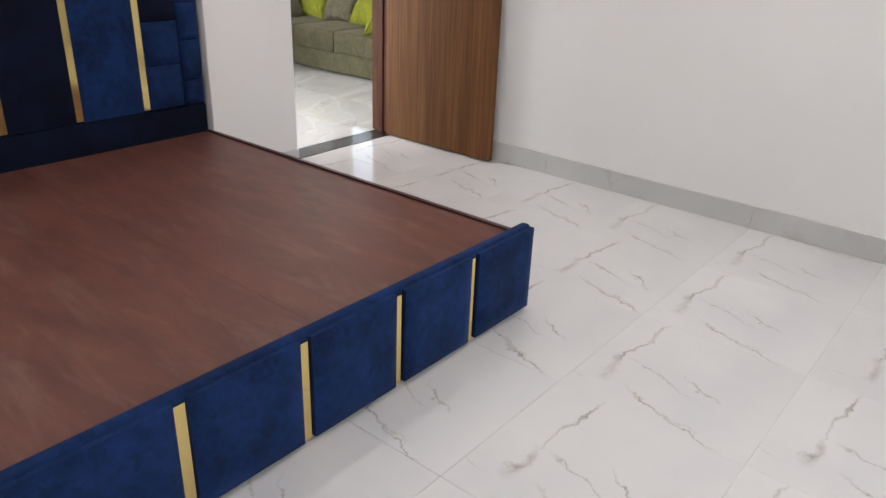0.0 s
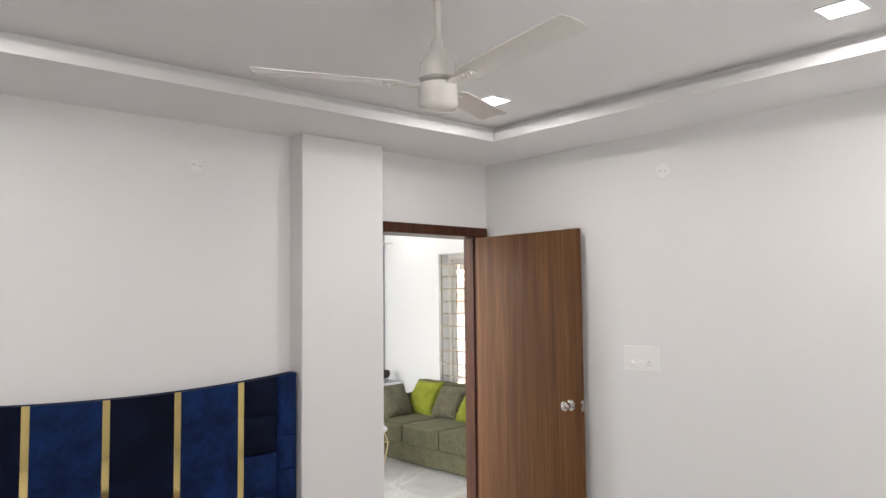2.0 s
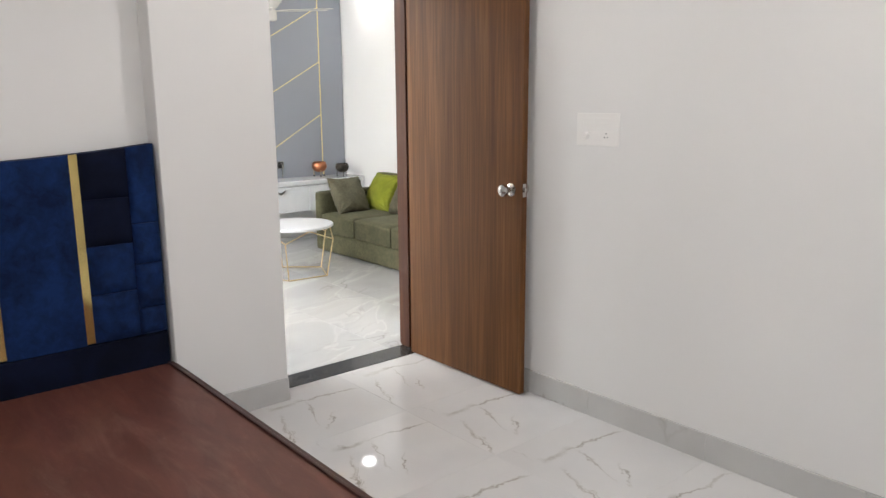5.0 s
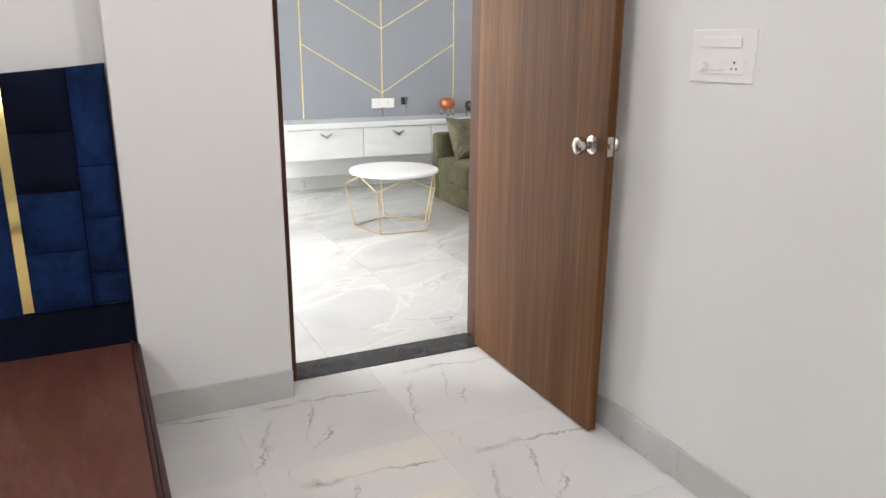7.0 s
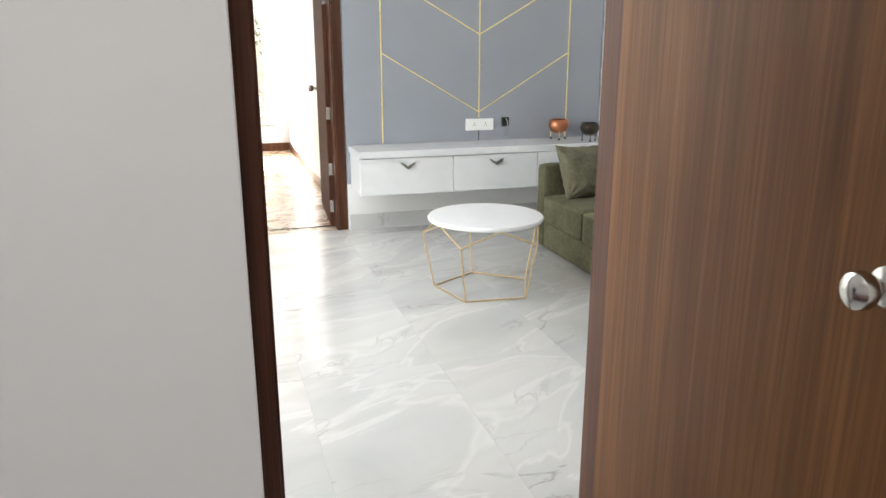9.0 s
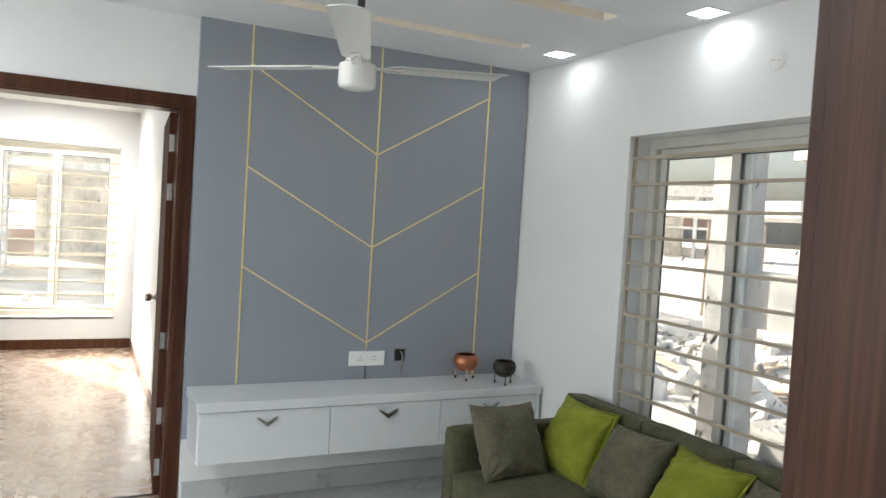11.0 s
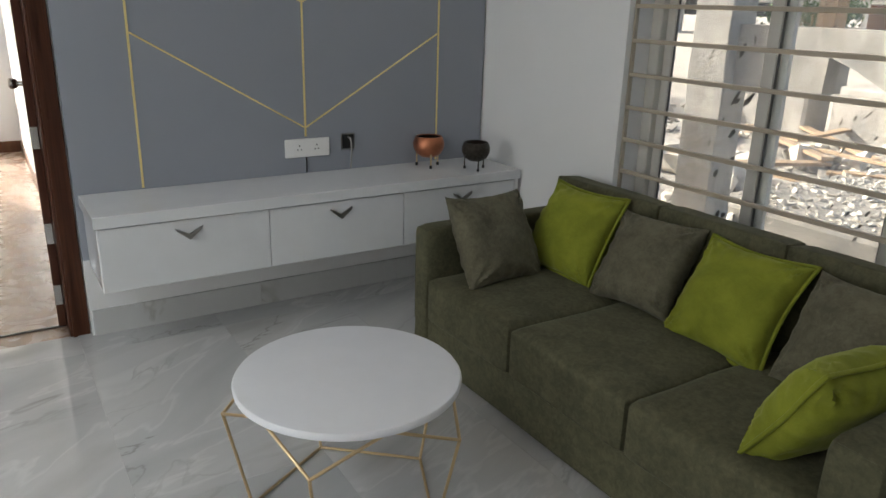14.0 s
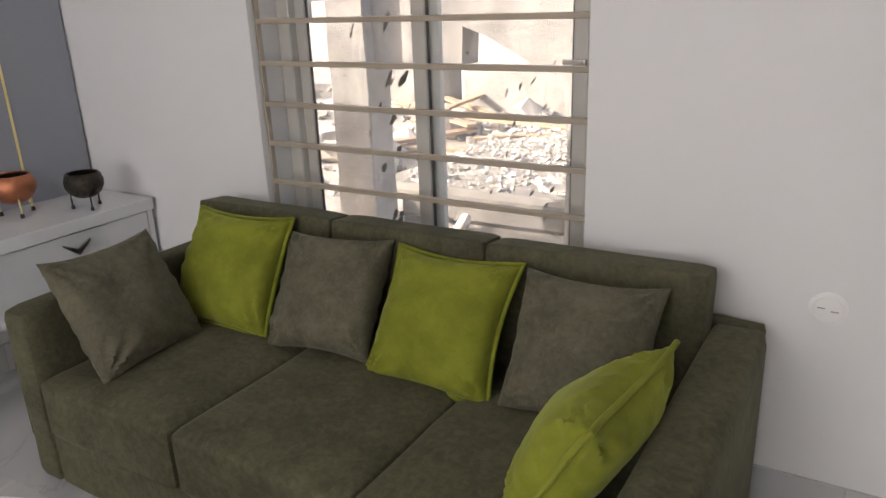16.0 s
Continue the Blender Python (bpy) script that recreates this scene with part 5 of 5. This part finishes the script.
unfinished_house(2, 36, 14, 9, 2, -5, "unfinished concrete and brick house")
unfinished_house(-28, 5.5, 14, 7, 2, 84, "unfinished concrete house seen from the far room")
unfinished_house(-40, -12, 13, 8, 2, 60, "unfinished concrete house seen from the far room")


def rubble(x0, x1, y0, y1, count, smax, label, mat, level=None):
    rnd = random.Random(count)
    bm = bmesh.new()
    for _ in range(count):
        s = smax * rnd.random() ** 2 + 0.03
        x, y = rnd.uniform(x0, x1), rnd.uniform(y0, y1)
        z = -0.32 + 0.25 * noise.noise(Vector((x * 0.35, y * 0.35, 0))) + 0.10 * noise.noise(Vector((x * 1.1, y * 1.1, 3)))
        m = Matrix.LocRotScale((x, y, (z if level is None else level) + s * 0.15), Euler((rnd.random(), rnd.random(), rnd.random() * 6)), (s * rnd.uniform(0.6, 2.2), s, s * rnd.uniform(0.3, 0.6)))
        g = bmesh.ops.create_icosphere(bm, subdivisions=1, radius=0.5, matrix=m)
        for v in g["verts"]:
            v.co += Vector((rnd.uniform(-1, 1), rnd.uniform(-1, 1), rnd.uniform(-1, 1))) * s * 0.12
    tagged(link("rubble", bm, mat), label, "rubble", kind="stuff")


rubble(-14, -4.5, 9.6, 16, 900, 0.16, "small dark broken stones lying on the sand", CONCRETE_DARK)
rubble(-14, -4.5, 9.3, 21, 700, 0.5, "broken concrete and stones lying on the sand", RUBBLE)
rubble(-20, -14, -2, 9, 160, 0.4, "broken stones lying on the sand", RUBBLE)
rubble(-7.9, -4.7, 9.6, 12.5, 1500, 0.055, "small broken concrete scattered on the low slab", RUBBLE, -0.105)
for k in range(14):
    rnd = random.Random(90 + k)
    x, y = rnd.uniform(-11.0, -7.0), rnd.uniform(10.5, 14.5)
    p = link("timber_plank", boxes(((-1.1, -0.07, -0.02), (1.1, 0.07, 0.02)), bevel=0.004, seg=1), TIMBER)
    p.matrix_world = pose(x, y, -0.18 + 0.05 * (k % 3), rnd.uniform(-4, 4), rnd.uniform(-5, 5), rnd.uniform(0, 180))
    tagged(p, "weathered timber plank lying on the rubble", "plank", "planks on the site")


def tree(x, y, h, seed):
    rnd = random.Random(seed)
    t = thing("tree", "green leafy tree behind the building site", "tree", "", pose(x, y, -0.4))
    bm = bmesh.new()
    bmesh.ops.create_cone(bm, cap_ends=True, segments=9, radius1=0.16, radius2=0.06, depth=h * 0.7, matrix=Matrix.Translation((0, 0, h * 0.35)))
    tips = []
    for k in range(9):
        a, z = rnd.uniform(0, 6.28), h * rnd.uniform(0.4, 0.68)
        tip = Vector((math.cos(a) * h * 0.28, math.sin(a) * h * 0.28, z + h * rnd.uniform(0.1, 0.28)))
        rod(bm, (0, 0, z), tip, 0.035, 6)
        tips.append(tip)
    part("trunk", bm, TIMBER, t)
    verts, faces = [], []
    for tip in tips:
        for _ in range(220):
            c = tip + Vector((rnd.gauss(0, 1), rnd.gauss(0, 1), rnd.gauss(0, 0.8))) * h * 0.10
            q = Euler((rnd.uniform(0, 3), rnd.uniform(0, 3), rnd.uniform(0, 6))).to_quaternion()
            s = rnd.uniform(0.05, 0.11)
            k = len(verts)
            verts += [c + q @ Vector(o) * s for o in ((-1, 0, 0), (0, -0.45, 0), (1, 0, 0.1), (0, 0.45, 0))]
            faces.append((k, k + 1, k + 2, k + 3))
    me = bpy.data.meshes.new("crown")
    me.from_pydata(verts, [], faces)
    me.materials.append(LEAF)
    crown = new("crown", me)
    crown.parent = t


tree(-16.4, 24.0, 2.6, 3)
tree(-26.0, 6.0, 3.0, 9)


# ---- floors, laid tile by tile ----
def tiled_floor(name, x0, x1, y0, y1, px, py, ox, oy, mat, label, gap=0.0008):
    fl = structure(name, boxes(((x0, y0, -0.06), (x1, y1, -0.0025))), GROUT, label, "floor")
    cache = {}
    i0, i1 = math.floor((x0 - ox) / px), math.ceil((x1 - ox) / px)
    j0, j1 = math.floor((y0 - oy) / py), math.ceil((y1 - oy) / py)
    for i in range(i0, i1):
        for j in range(j0, j1):
            gx, gy = ox + i * px, oy + j * py
            a = (max(x0, gx + gap / 2) - gx, max(y0, gy + gap / 2) - gy)
            b = (min(x1, gx + px - gap / 2) - gx, min(y1, gy + py - gap / 2) - gy)
            if b[0] - a[0] < 0.004 or b[1] - a[1] < 0.004:
                continue
            key = tuple(round(k, 4) for k in (*a, *b))
            if key not in cache:
                bm = boxes(((a[0], a[1], -0.010), (b[0], b[1], 0.0)), bevel=0.0003, seg=1)
                me = bpy.data.meshes.new("floor_tile")
                bm.to_mesh(me)
                bm.free()
                me.materials.append(mat)
                cache[key] = me
            o = new("floor_tile", cache[key])
            o.location = (gx, gy, 0)
            o.parent = fl


structure("floor_far_room", boxes(((XF, FY0, -0.06), (XT - 0.15, YF, 0.0))), BROWN_FLOOR, "dusty brown wood-look floor, sunlit", "floor")
structure("floor_doorway", boxes(((XT - 0.15, 3.125, -0.06), (XT, 4.07, -0.001))), BROWN_FLOOR, "brown floor strip in the doorway", "floor")
structure("floor_threshold_bed", boxes(((XL, 3.25, -0.06), (XW, YB, -0.001))), GRANITE, "dark granite under the doorway", "floor")
tiled_floor("floor_living", XT, XL, LY0, YW, 1.24, 0.62, -4.54, 4.10, TILE_G, "polished pale grey marble-look floor tiles")
tiled_floor("floor_bedroom", XW, BX1, BY0, YB, 0.62, 0.62, -0.645, 1.745, TILE_W, "polished white tiles with grey-brown veins")
